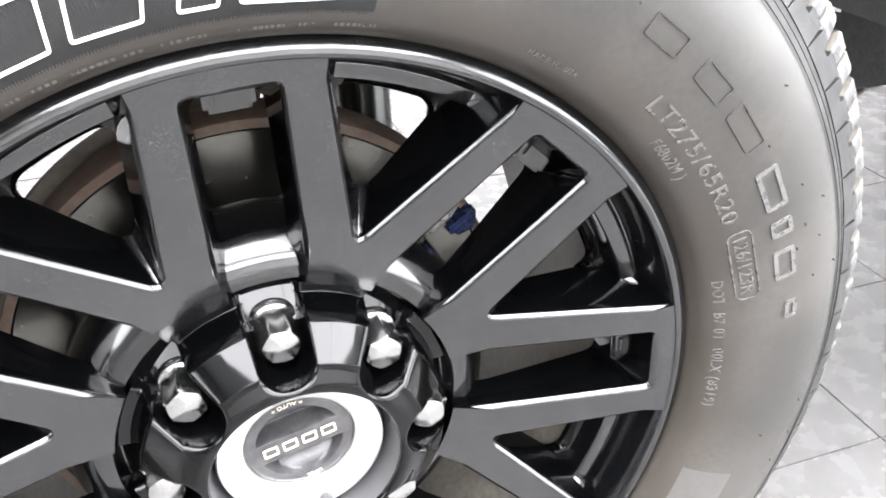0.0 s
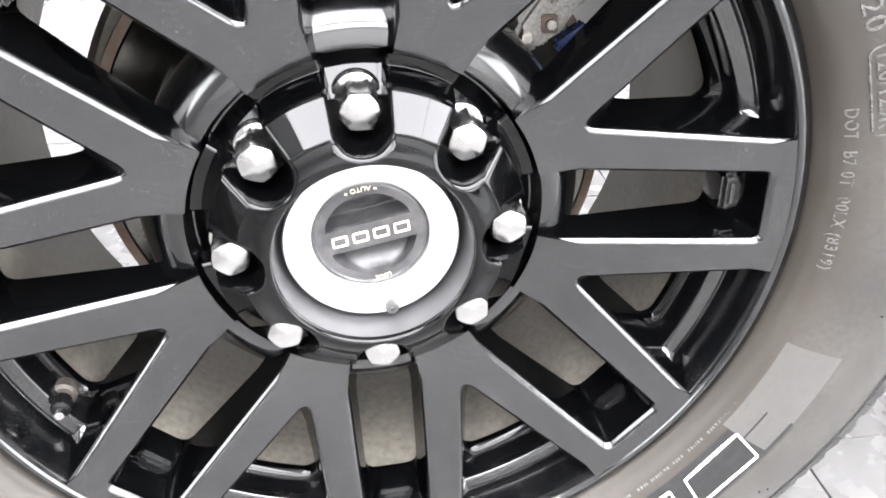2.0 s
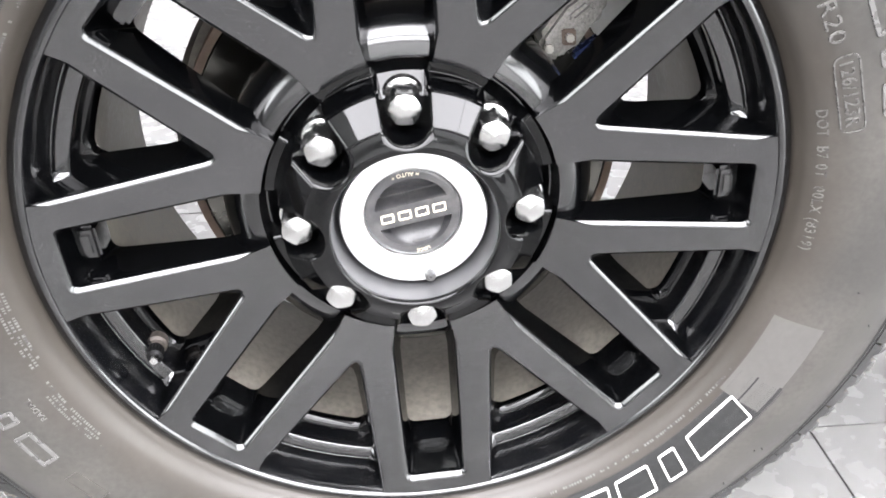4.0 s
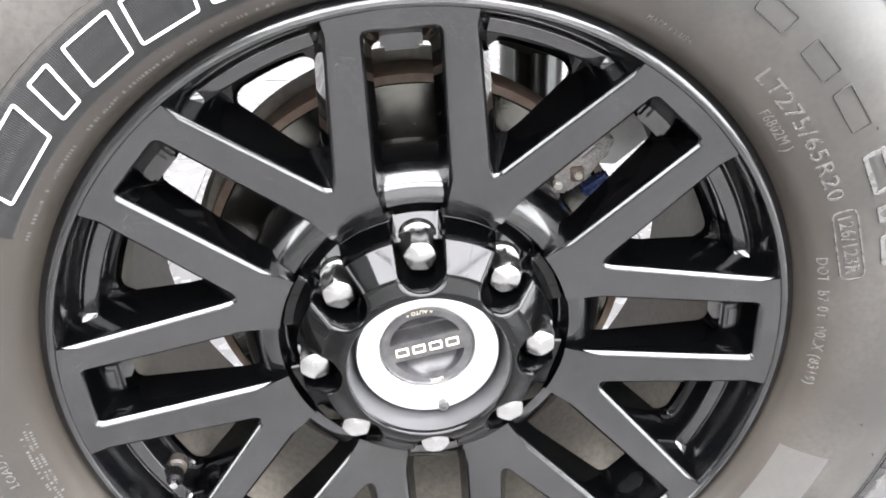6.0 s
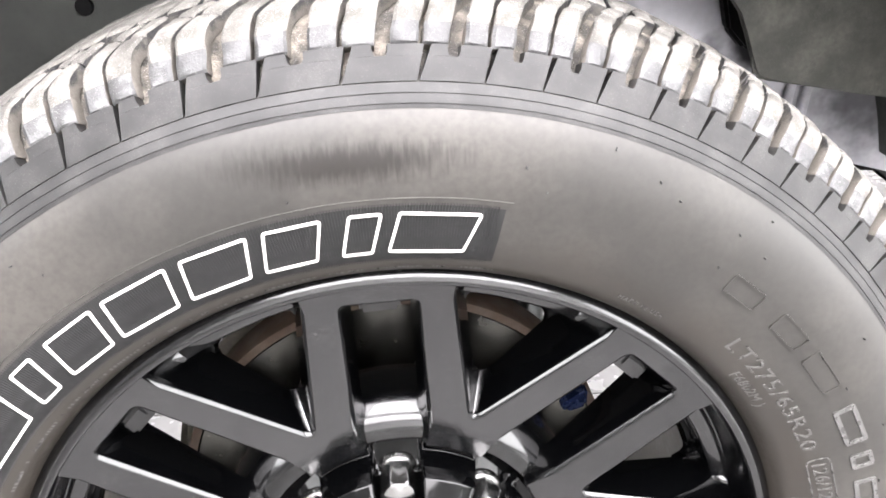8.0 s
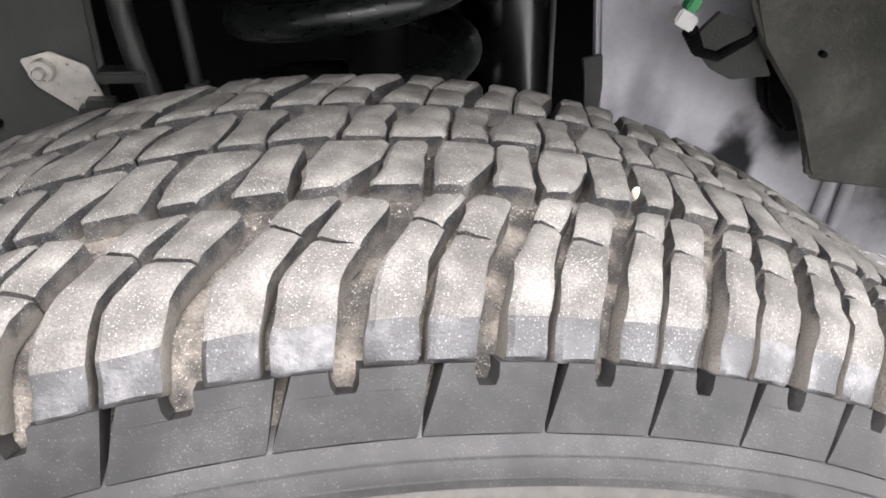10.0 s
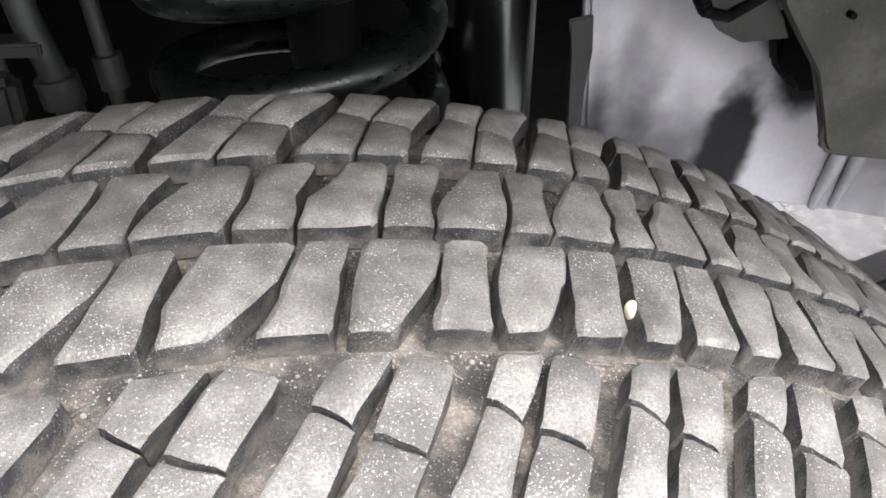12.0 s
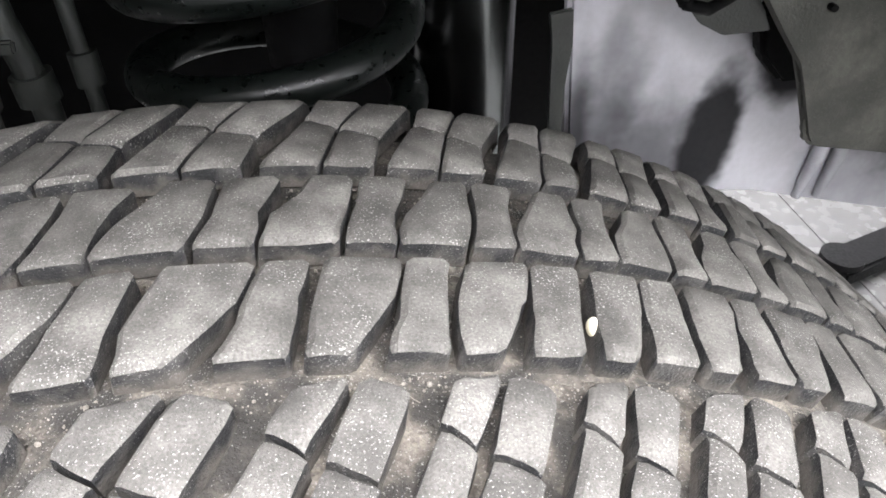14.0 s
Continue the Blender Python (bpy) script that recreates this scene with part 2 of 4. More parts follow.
scuff(RUBBER, (-.010, -.130, .3485), 0.02, (.085, .05, .0140), (.006, .0045, .0035), .97)
# first two spots paint the shadowy hole and flap gap, others darken the panel
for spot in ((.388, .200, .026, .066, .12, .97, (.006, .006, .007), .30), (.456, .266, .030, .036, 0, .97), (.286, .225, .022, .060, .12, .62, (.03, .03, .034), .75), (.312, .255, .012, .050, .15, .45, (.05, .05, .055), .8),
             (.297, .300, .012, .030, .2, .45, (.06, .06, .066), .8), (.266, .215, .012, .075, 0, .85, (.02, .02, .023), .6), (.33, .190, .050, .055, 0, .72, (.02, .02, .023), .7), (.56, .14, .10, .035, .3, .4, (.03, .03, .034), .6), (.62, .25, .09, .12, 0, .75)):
    dark_patch(PRIMED, *spot)


def bead_tone(m, r0, r1, tint, strength):
    """A darker brown tone round the bead of the tyre, thinning outwards."""
    n, l = m.node_tree.nodes, m.node_tree.links
    b = n["Principled BSDF"]
    old = b.inputs["Base Color"].links[0].from_socket
    tc, flat, ln, nz = n.new("ShaderNodeTexCoord"), n.new("ShaderNodeVectorMath"), n.new("ShaderNodeVectorMath"), n.new("ShaderNodeTexNoise")
    flat.operation, ln.operation = "MULTIPLY", "LENGTH"
    flat.inputs[1].default_value = (1, 0, 1)
    l.new(tc.outputs["Object"], flat.inputs[0])
    l.new(flat.outputs[0], ln.inputs[0])
    nz.inputs["Scale"].default_value = 22
    l.new(tc.outputs["Object"], nz.inputs["Vector"])
    add, fade, mix = n.new("ShaderNodeMath"), n.new("ShaderNodeMapRange"), n.new("ShaderNodeMix")
    add.operation = "MULTIPLY_ADD"
    add.inputs[1].default_value = 0.03
    l.new(nz.outputs["Fac"], add.inputs[0])
    l.new(ln.outputs["Value"], add.inputs[2])
    fade.interpolation_type = "SMOOTHSTEP"
    fade.inputs[1].default_value, fade.inputs[2].default_value = r0 + .015, r1 + .015
    fade.inputs[3].default_value, fade.inputs[4].default_value = strength, 0.0
    l.new(add.outputs[0], fade.inputs[0])
    mix.data_type = "RGBA"
    l.new(fade.outputs[0], mix.inputs[0])
    l.new(old, mix.inputs[6])
    mix.inputs[7].default_value = (*tint, 1)
    l.new(mix.outputs[2], b.inputs["Base Color"])


def settled(m, top, full, tint, strength):
    """Dust caked on the lower part of the tread blocks' sides, in clumps."""
    n, l = m.node_tree.nodes, m.node_tree.links
    b = n["Principled BSDF"]
    old = b.inputs["Base Color"].links[0].from_socket
    tc, cut, nz = n.new("ShaderNodeTexCoord"), n.new("ShaderNodeSeparateXYZ"), n.new("ShaderNodeTexNoise")
    l.new(tc.outputs["Object"], cut.inputs[0])
    nz.inputs["Scale"].default_value, nz.inputs["Detail"].default_value = 170, 4
    l.new(tc.outputs["Object"], nz.inputs["Vector"])
    def calc(op, a, b_, c=None):
        q = n.new("ShaderNodeMath")
        q.operation = op
        for k, v in enumerate((a, b_, c)):
            if v is None:
                continue
            if isinstance(v, (int, float)):
                q.inputs[k].default_value = v
            else:
                l.new(v, q.inputs[k])
        return q.outputs[0]
    x, y, z = cut.outputs
    r = calc("SQRT", calc("MULTIPLY_ADD", x, x, calc("MULTIPLY", z, z)), 0.0)
    off = calc("ADD", y, -.003)
    deep = calc("SUBTRACT", calc("MULTIPLY_ADD", calc("MULTIPLY", off, off), -.55, .4314), r)
    deep = calc("MULTIPLY_ADD", calc("SUBTRACT", nz.outputs["Fac"], .5), .014, deep)
    fade, mix = n.new("ShaderNodeMapRange"), n.new("ShaderNodeMix")
    fade.inputs[1].default_value, fade.inputs[2].default_value = top, full
    fade.inputs[3].default_value, fade.inputs[4].default_value = 0.0, strength
    l.new(deep, fade.inputs[0])
    mix.data_type = "RGBA"
    l.new(fade.outputs[0], mix.inputs[0])
    l.new(old, mix.inputs[6])
    mix.inputs[7].default_value = (*tint, 1)
    l.new(mix.outputs[2], b.inputs["Base Color"])


settled(SIDES, .0038, .0090, (.105, .094, .080), .75)
TREAD.node_tree.nodes["Principled BSDF"].inputs["Specular IOR Level"].default_value = 0.2
bead_tone(RUBBER, .272, .318, (.020, .016, .012), .75)
DAY = glow("overcast_daylight", (0.95, 0.98, 1.0), 5.5)
for rub, level in ((RUBBER, .36), (SLAB, .30)):
    rub.node_tree.nodes["Principled BSDF"].inputs["Specular IOR Level"].default_value = level
SATIN.node_tree.nodes["Principled BSDF"].inputs["Specular IOR Level"].default_value = 0.76
INK.node_tree.nodes["Principled BSDF"].inputs["Specular IOR Level"].default_value = 0.25
SPRINGPAINT.node_tree.nodes["Principled BSDF"].inputs["Specular IOR Level"].default_value = 0.3
BLACKPART.node_tree.nodes["Principled BSDF"].inputs["Specular IOR Level"].default_value = 0.15
GLOSS.node_tree.nodes["Principled BSDF"].inputs["Specular IOR Level"].default_value = 0.26
PRIMED.node_tree.nodes["Principled BSDF"].inputs["Specular IOR Level"].default_value = 0.15
LIGHT = glow("ceiling_light_diffuser", (1.0, 0.99, 1.04), LAMP)


# ---------------------------------------------------------------- helpers
def link_mesh(name, bm, material, angle=35):
    bmesh.ops.recalc_face_normals(bm, faces=bm.faces)
    me = bpy.data.meshes.new(name)
    bm.to_mesh(me)
    bm.free()
    for q in material if isinstance(material, (list, tuple)) else [material]:
        me.materials.append(q)
    me.shade_smooth()
    me.set_sharp_from_angle(angle=radians(angle))
    return me


def part(name, bm, material, parent=None, label="", angle=35, kind=""):
    ob = new(name, link_mesh(name, bm, material, angle))
    ob.parent = parent
    return tagged(ob, label, kind=kind)


def thing(name, label, category, m=None, group="", kind=""):
    ob = new(name)
    ob.empty_display_size = 0.05
    if m is not None:
        ob.matrix_world = m
    return tagged(ob, label, category, group, kind)


def box(bm, x0, x1, y0, y1, z0, z1, bevel=0.0, m=None):
    b = bmesh.new()
    bmesh.ops.create_cube(b, size=1)
    for v in b.verts:
        v.co = Vector((x0 + (v.co.x + .5) * (x1 - x0), y0 + (v.co.y + .5) * (y1 - y0), z0 + (v.co.z + .5) * (z1 - z0)))
    if bevel:
        bmesh.ops.bevel(b, geom=list(b.edges), offset=bevel, segments=2, affect="EDGES")
    return merge(bm, b, m)


def merge(bm, b, m=None):
    if m is not None:
        bmesh.ops.transform(b, matrix=m, verts=b.verts)
    me = bpy.data.meshes.new("tmp")
    b.to_mesh(me)
    b.free()
    bm.from_mesh(me)
    bpy.data.meshes.remove(me)
    return bm


def P(r, a, y):
    return Vector((r * math.cos(a), y, r * math.sin(a)))


def revolve(profile, segs=192, a0=0.0, a1=2 * math.pi, bm=None):
    """Turns a line of (r, y) about the axle."""
    bm = bm or bmesh.new()
    full = abs(a1 - a0 - 2 * math.pi) < 1e-6
    count = segs if full else segs + 1
    rings = [[bm.verts.new(P(r, a0 + (a1 - a0) * i / segs, y)) for r, y in profile] for i in range(count)]
    for i in range(segs):
        p, q = rings[i], rings[(i + 1) % count]
        for k in range(len(profile) - 1):
            if p[k] is q[k]:
                continue
            bm.faces.new((p[k], p[k + 1], q[k + 1], q[k]))
    return bm


def tube(points, radius, sides=14, bm=None, cap=True):
    """A round rod along a line of points."""
    bm = bm or bmesh.new()
    pts = [Vector(p) for p in points]
    rings, up = [], None
    for i, p in enumerate(pts):
        d = (pts[min(i + 1, len(pts) - 1)] - pts[max(i - 1, 0)]).normalized()
        up = d.orthogonal() if up is None else (up - d * up.dot(d))
        up.normalize()
        side = d.cross(up)
        rr = radius[i] if isinstance(radius, (list, tuple)) else radius
        rings.append([bm.verts.new(p + rr * (math.cos(2 * math.pi * k / sides) * up + math.sin(2 * math.pi * k / sides) * side)) for k in range(sides)])
    for a, b in zip(rings, rings[1:]):
        for k in range(sides):
            bm.faces.new((a[k], a[(k + 1) % sides], b[(k + 1) % sides], b[k]))
    if cap:
        bm.faces.new(rings[0])
        bm.faces.new(rings[-1])
    return bm


def fillet(poly, radii, n=4):
    """Rounds the corners of a closed polygon, each with its own radius."""
    out = []
    for i, p in enumerate(poly):
        r = radii[i]
        if r <= 0:
            out.append(p)
            continue
        a, b = poly[i - 1], poly[(i + 1) % len(poly)]
        u, v = (a - p).normalized(), (b - p).normalized()
        half = u.angle(v) / 2
        t = min(r / math.tan(half), 0.45 * min((a - p).length, (b - p).length))
        for k in range(n + 1):
            f = k / n
            q = (p + u * t) * (1 - f) ** 2 + p * 2 * f * (1 - f) + (p + v * t) * f ** 2
            out.append(q)
    return out


def inset(poly, dist):
    """Moves each edge of a closed counter-clockwise polygon inwards by its own distance."""
    out, n = [], len(poly)
    for i in range(n):
        a, p, b = poly[i - 1], poly[i], poly[(i + 1) % n]
        d0, d1 = dist[i - 1], dist[i]
        e0, e1 = (p - a).normalized(), (b - p).normalized()
        n0, n1 = Vector((-e0.y, e0.x)), Vector((-e1.y, e1.x))
        c = e0.x * e1.y - e0.y * e1.x
        if abs(c) < 0.02:
            out.append(p + (n0 * d0 + n1 * d1) / 2)
        else:
            q0, q1 = p + n0 * d0, p + n1 * d1
            t = ((q1 - q0).x * e1.y - (q1 - q0).y * e1.x) / c
            out.append(q0 + e0 * t)
    return out


def loops_mesh(loops, bm=None, front=True, back=True):
    bm = bm or bmesh.new()
    rings = [[bm.verts.new(v) for v in loop] for loop in loops]
    for a, b in zip(rings, rings[1:]):
        for k in range(len(a)):
            bm.faces.new((a[k], a[(k + 1) % len(a)], b[(k + 1) % len(a)], b[k]))
    if front:
        bm.faces.new(rings[0])
    if back:
        bm.faces.new(rings[-1])
    return bm


# ---------------------------------------------------------------- the room
def room():
    x0, x1, y0, y1, top = -4.0, 4.5, -7.0, 5.2, 3.3
    def wall(name, *b):
        ob = part(name, box(bmesh.new(), *b), WALL, label="plain grey painted workshop wall", kind="structure")
        return tagged(ob, category="wall")
    def window_wall(side, name, xa, out, wy0, wy1, wz0, wz1, bars):
        """A wall along y with one wide window in it and the daylight outside."""
        b = bmesh.new()
        for q in ((y0, wy0, 0, top), (wy1, y1, 0, top), (wy0, wy1, 0, wz0), (wy0, wy1, wz1, top)):
            box(b, xa, xa + .15, *q)
        tagged(part("wall_" + side, b, WALL, label="plain grey painted workshop wall", kind="structure"), category="wall")
        win = thing(name, "wide workshop window with bright daylight behind", "window", kind="structure")
        b = bmesh.new()
        for q in [(wy0, wy0 + .05, wz0, wz1), (wy1 - .05, wy1, wz0, wz1), (wy0 + .05, wy1 - .05, wz0, wz0 + .05), (wy0 + .05, wy1 - .05, wz1 - .05, wz1)] + [
                (y - .02, y + .02, wz0 + .05, wz1 - .05) for y in bars]:
            box(b, xa + .03, xa + .11, *q)
        part("window_frame", b, CEIL, win)
        xo = xa + .075 + out * .6
        tagged(part("backdrop", box(bmesh.new(), xo - .01, xo + .01, wy0 - 1.2, wy1 + 1.2, wz0 - .6, wz1 + .8), DAY, label="bright overcast daylight outside the window", kind="structure"), category="backdrop")
    window_wall("east", "window_1", x1, 1, -6.5, 0.5, 0.25, 3.0, (-5.1, -3.7, -2.3, -0.9))
    window_wall("west", "window_2", x0 - .15, -1, -3.2, -0.9, 0.8, 2.8, (-2.05,))
    south = box(bmesh.new(), x0 - .15, x1 + .15, y0 - .15, y0, 0, top)
    tagged(part("wall_south", south, CEIL, label="plain white painted workshop wall", kind="structure"), category="wall")
    wall("wall_north", x0 - .15, x1 + .15, y1, y1 + .15, 0, top)
    tagged(part("ceiling", box(bmesh.new(), x0 - .15, x1 + .15, y0 - .15, y1 + .15, top, top + .12), CEIL, label="white flat workshop ceiling",
                kind="structure"), category="ceiling")
    fl = tagged(part("floor", box(bmesh.new(), x0 - .15, x1 + .15, y0 - .15, y1 + .15, -.1, -.003), GROUT,
                     label="worn grey floor tiles with dark joints", kind="structure"), category="floor")
    # square tiles, their joints running along and across the axle
    s, gap = 0.3048, 0.0022
    near, rest = [], bmesh.new()
    i0, j0 = 0.80, 0.108
    for i in range(-16, 13):
        for j in range(-24, 17):
            ax, ay = i0 + i * s, j0 + j * s
            if ax < x0 or ax + s > x1 or ay < y0 or ay + s > y1:
                continue
            if -0.6 < ax < 2.2 and -0.9 < ay < 2.2:
                near.append((ax, ay))
            else:
                box(rest, ax + gap / 2, ax + s - gap / 2, ay + gap / 2, ay + s - gap / 2, -.003, 0)
    b = bmesh.new()
    box(b, gap / 2, s - gap / 2, gap / 2, s - gap / 2, -.0035, 0, 0.0006)
    me = link_mesh("tile", b, TILE)
    for ax, ay in near:
        ob = new("tile", me)
        ob.parent = fl
        ob.location = (ax, ay, 0.0005 * math.sin(17 * ax + 31 * ay))
    part("tile_field", rest, TILE, fl, kind="stuff")
    # ceiling lights
    first = thing("ceiling_light", "wide white ceiling light panel with glowing diffuser", "light", pose(0, 0, top), "ceiling lights")
    b = box(bmesh.new(), -.75, .75, -.45, .45, -.06, 0, .006)
    part("housing", b, CEIL, first)
    part("diffuser", box(bmesh.new(), -.735, .735, -.43, .43, -.075, -.055, .004), LIGHT, first, "glowing white diffuser")
    # unseen lights at assumed places; rear rows added to brighten the floor behind
    places = [(x, y) for y in (-0.6, -1.5, -2.4, -3.9, -5.4, 1.5, 2.6, 3.8) for x in (-1.7, -0.2, 1.3, 2.8)]
    for x, y in places:
        if (x, y) != (-0.2, -0.6):
            copy_thing(first, pose(x, y, top))
    first.matrix_world = pose(-0.2, -0.6, top)


room()

# ---------------------------------------------------------------- the wheel
wheel = thing("alloy_wheel", "black alloy truck wheel with a dusty all-terrain tyre", "wheel", HUB)


def smooth(x, a, b):
    t = min(1, max(0, (x - a) / (b - a)))
    return t * t * (3 - 2 * t)


def crown(y):
    """Radius of the tread's worn top across the tyre."""
    q = abs(y - 0.003) / 0.1
    return 0.4314 - (0.0048 * q ** 2 + 0.0041 * q ** 4 if y < .003 else 0.0036 * q ** 2 + 0.0010 * q ** 4)


SIDE = [(0.2670, 0.097), (0.2708, 0.1010), (0.2735, 0.1090), (0.2775, 0.1168), (0.283, 0.1208), (0.290, 0.1244), (0.300, 0.1276), (0.312, 0.1300),
        (0.325, 0.1316), (0.340, 0.1320), (0.353, 0.1302), (0.364, 0.1270), (0.3728, 0.1230), (0.3742, 0.1220), (0.3760, 0.1214), (0.3800, 0.1190), (0.3860, 0.1140)]


def side_y(r):
    """Depth of the sidewall's skin at a radius (front is minus)."""
    return -float(np.interp(r, [p[0] for p in SIDE], [p[1] for p in SIDE]))


def build_tyre():
    base = 0.0108
    front = [(r, -y) for r, y in SIDE]
    under = [(0.3885, -0.1060), (0.392, -0.1025), (0.398, -0.0980), (0.4040, -0.0930), (0.4110, -0.0870)]
    cross = [(crown(y) - base + (.0018 if -.06 < y < -.03 else 0), y) for y in [-.080, -.07, -.0535, -.0475, -.0395, -.02, 0, .02, .04, .06, .075, .09]]
    far = [(0.4100, 0.1020), (0.399, 0.110), (0.3860, 0.118)]
    prof = front + under + cross + far + [(r, y + .006) for r, y in SIDE[:-1][::-1]]
    ty = part("tyre", revolve(prof, 300), RUBBER, wheel, "dusty black all-terrain tyre with raised white lettering", 40)
    # the tread's groove floor lies just proud of the carcass
    part("groove_floor", revolve([(r + .0004, y - .0002) for r, y in under + cross + far[:1]], 300), GROOVE, ty, "dirt-filled tread grooves", 40)
    return ty


tyre = build_tyre()

# rim: flange, steps and barrel in one turned piece
RIM = [(0.2710, -0.092), (0.2722, -0.0960), (0.2716, -0.1000), (0.2700, -0.1032), (0.2675, -0.1051), (0.2645, -0.1064), (0.2612, -0.1067), (0.2594, -0.1030), (0.2575, -0.0960), (0.2560, -0.0800),
       (0.2550, -0.0740), (0.2540, -0.0700), (0.2515, -0.0695), (0.2506, -0.0715), (0.2500, -0.0738), (0.2488, -0.0746), (0.2405, -0.0724), (0.2392, -0.0705), (0.2382, -0.0600), (0.2370, -0.0500)]


def soften(profile, times=2):
    """Rounds the corners of an open line."""
    for _ in range(times):
        out = [profile[0]]
        for (r0, y0), (r1, y1) in zip(profile, profile[1:]):
            out += [(.75 * r0 + .25 * r1, .75 * y0 + .25 * y1), (.25 * r0 + .75 * r1, .25 * y0 + .75 * y1)]
        profile = out + [profile[-1]]
    return profile


rim = part("rim", revolve(soften(RIM), 256), SATIN, wheel, "satin and gloss black alloy rim", 60)
part("barrel", revolve([(0.2375, -0.0505), (0.2320, -0.030), (0.2300, 0.000), (0.2310, 0.105), (0.2400, 0.115), (0.2660, 0.116), (0.2700, 0.112), (0.2690, 0.095)], 160), BARREL, rim,
     "dust-brown inner barrel")


def face_y(r):
    return -0.0385 - 0.2535 * r


def v_outline(root, gd, gw, sd, sw, si, siw, hub, rimr, turn=.004):
    """Outline of a V of two bars: root of the gap, its outer corners, the slot's end and half width, the hub and rim radii."""
    c, s = math.cos(radians(22.5)), math.sin(radians(22.5))
    g = lambda d, w: Vector((d * c - w * s, d * s + w * c))
    ring = lambda r, a: Vector((r * math.cos(a), r * math.sin(a)))
    ag = math.atan2(*reversed(g(gd, gw)))
    hi = g(si, siw)
    ah = math.atan2(hi.y, hi.x)
    half = [(g(gd, gw), 0, 0)]
    half += [(ring(rimr, ag + (radians(22.5) - ag) * k / 5), 0, 0) for k in range(6)]
    half += [(g(sd, 0), 0, 1), (g(sd, sw), turn, 1), (hi, .0, 0)]
    half += [(ring(hub, ah * (1 - k / 3)), 0, 0) for k in range(3)]
    # kind of the edge that follows each point: 1 is chamfered
    half[0] = (half[0][0], 0, 0)
    flip = lambda v: Vector((v.x, -v.y))
    pts = [(Vector((root, 0)), turn, 1)] + half + [(ring(hub, 0), 0, 0)]
    mirror = []
    rev = half[::-1]
    for i, (p, r, e) in enumerate(rev):
        # the edge after the mirrored point is the one before the original
        before = pts[len(pts) - 2 - i - 1][2] if i < len(rev) else 0
        mirror.append((flip(p), r, before))
    mirror[-1] = (mirror[-1][0], mirror[-1][1], 1)
    return pts + mirror


def build_spoke():
    """One V of two bars; its outer plate meets the next V in the middle of the slot."""
    front = v_outline(.144, .2557, -.0471, .2455, -.0232, .119, -.0245, .111, .2625)
    back = v_outline(.160, .2304, -.0572, .2280, -.0200, .142, -.0200, .115, .250, .0105)
    def rounded(o, n=4):
        pts, edges = [], []
        poly = [p for p, r, e in o]
        for i, (p, r, e) in enumerate(o):
            f = fillet(poly, [r if k == i else 0 for k in range(len(o))], n)
            sub = f[i:i + n + 1] if r > 0 else [p]
            pts += sub
            edges += [e if (o[i][2] or o[i - 1][2]) and k == len(sub) - 1 else max(e, o[i - 1][2]) for k in range(len(sub))]
        return pts, edges
    fp, fe = rounded(front)
    bp, _ = rounded(back)
    # flat face, a quarter round along the free edges, then the drafted side
    free = [1 if fe[i] or fe[i - 1] else 0 for i in range(len(fe))]
    def ring(d, depth):
        return [Vector((p.x, face_y(p.length) + depth * e, p.y)) for p, e in zip(inset(fp, [d * e for e in fe]), free)]
    loops = []
    steps_ = ((8, .0003), (22, .0007), (35, .0011), (46, .0017), (57, .0011), (70, .0005), (82, .0004))
    d, deep = sum(w * math.cos(radians(q)) for q, w in steps_), 0.0
    loops.append(ring(d, 0))
    for q, w in steps_:
        d, deep = d - w * math.cos(radians(q)), deep + w * math.sin(radians(q))
        loops.append(ring(d, deep))
    side = [Vector((v.x, -0.050, v.y)) for v in bp]
    loops.append([p.lerp(q, .06) for p, q in zip(loops[-1], side)])
    loops.append(side)
    bm = loops_mesh(loops)
    bmesh.ops.remove_doubles(bm, verts=bm.verts, dist=1e-5)
    bmesh.ops.dissolve_degenerate(bm, edges=bm.edges, dist=1e-6)
    return bm


spoke_me = link_mesh("spoke", build_spoke(), [SATIN, GLOSS], 32)
# satin face and edge, gloss walls
for p in spoke_me.polygons:
    p.material_index = 0 if p.normal.y < -.45 else 1
# the flat face keeps its own shading up to the rounded edge
face = max(spoke_me.polygons, key=lambda p: -p.normal.y * p.area)
rim_edges = set(face.edge_keys)
for e in spoke_me.edges:
    if e.key in rim_edges:
        e.use_edge_sharp = True
for k in range(8):
    ob = new("spoke", spoke_me)
    ob.parent = rim
    ob.matrix_local = Matrix.Rotation(-radians(22.5 + 45 * k), 4, "Y")

# gloss saddle ring round the hub, seen at the slots' inner ends
part("hub_ring", revolve([(0.099, -0.047), (0.1085, -0.047), (0.1102, -0.049), (0.1112, -0.0570), (0.1128, -0.0598), (0.121, -0.0590), (0.128, -0.0560), (0.133, -0.0505), (0.138, -0.046), (0.142, -0.038), (0.143, -0.010), (0.10, 0.01)], 192),
     SADDLE, rim, "gloss black hub ring", 40)

# the ledge inside the rim runs up to the bars on both sides of each gap
for q in (1, -1):
    ramp, rows = bmesh.new(), []
    for a, y in ((8.9, -.0705), (9.2, -.0730), (9.5, -.0742), (11.0, -.0795), (11.6, -.0800), (11.9, -.0700)):
        rows.append([ramp.verts.new(P(r, q * radians(a), y + .25 * (.246 - r) + e)) for r, e in ((.2388, .006), (.2394, .0016), (.2408, 0), (.2490, 0), (.2504, .0014), (.2510, .006))])
    for p0, p1 in zip(rows, rows[1:]):
        for k in range(5):
            ramp.faces.new((p0[k], p0[k + 1], p1[k + 1], p1[k]))
    ramp_me = link_mesh("ledge_end", ramp, SATIN, 40)
    for k in range(8):
        ob = new("ledge_end", ramp_me)
        ob.parent = rim
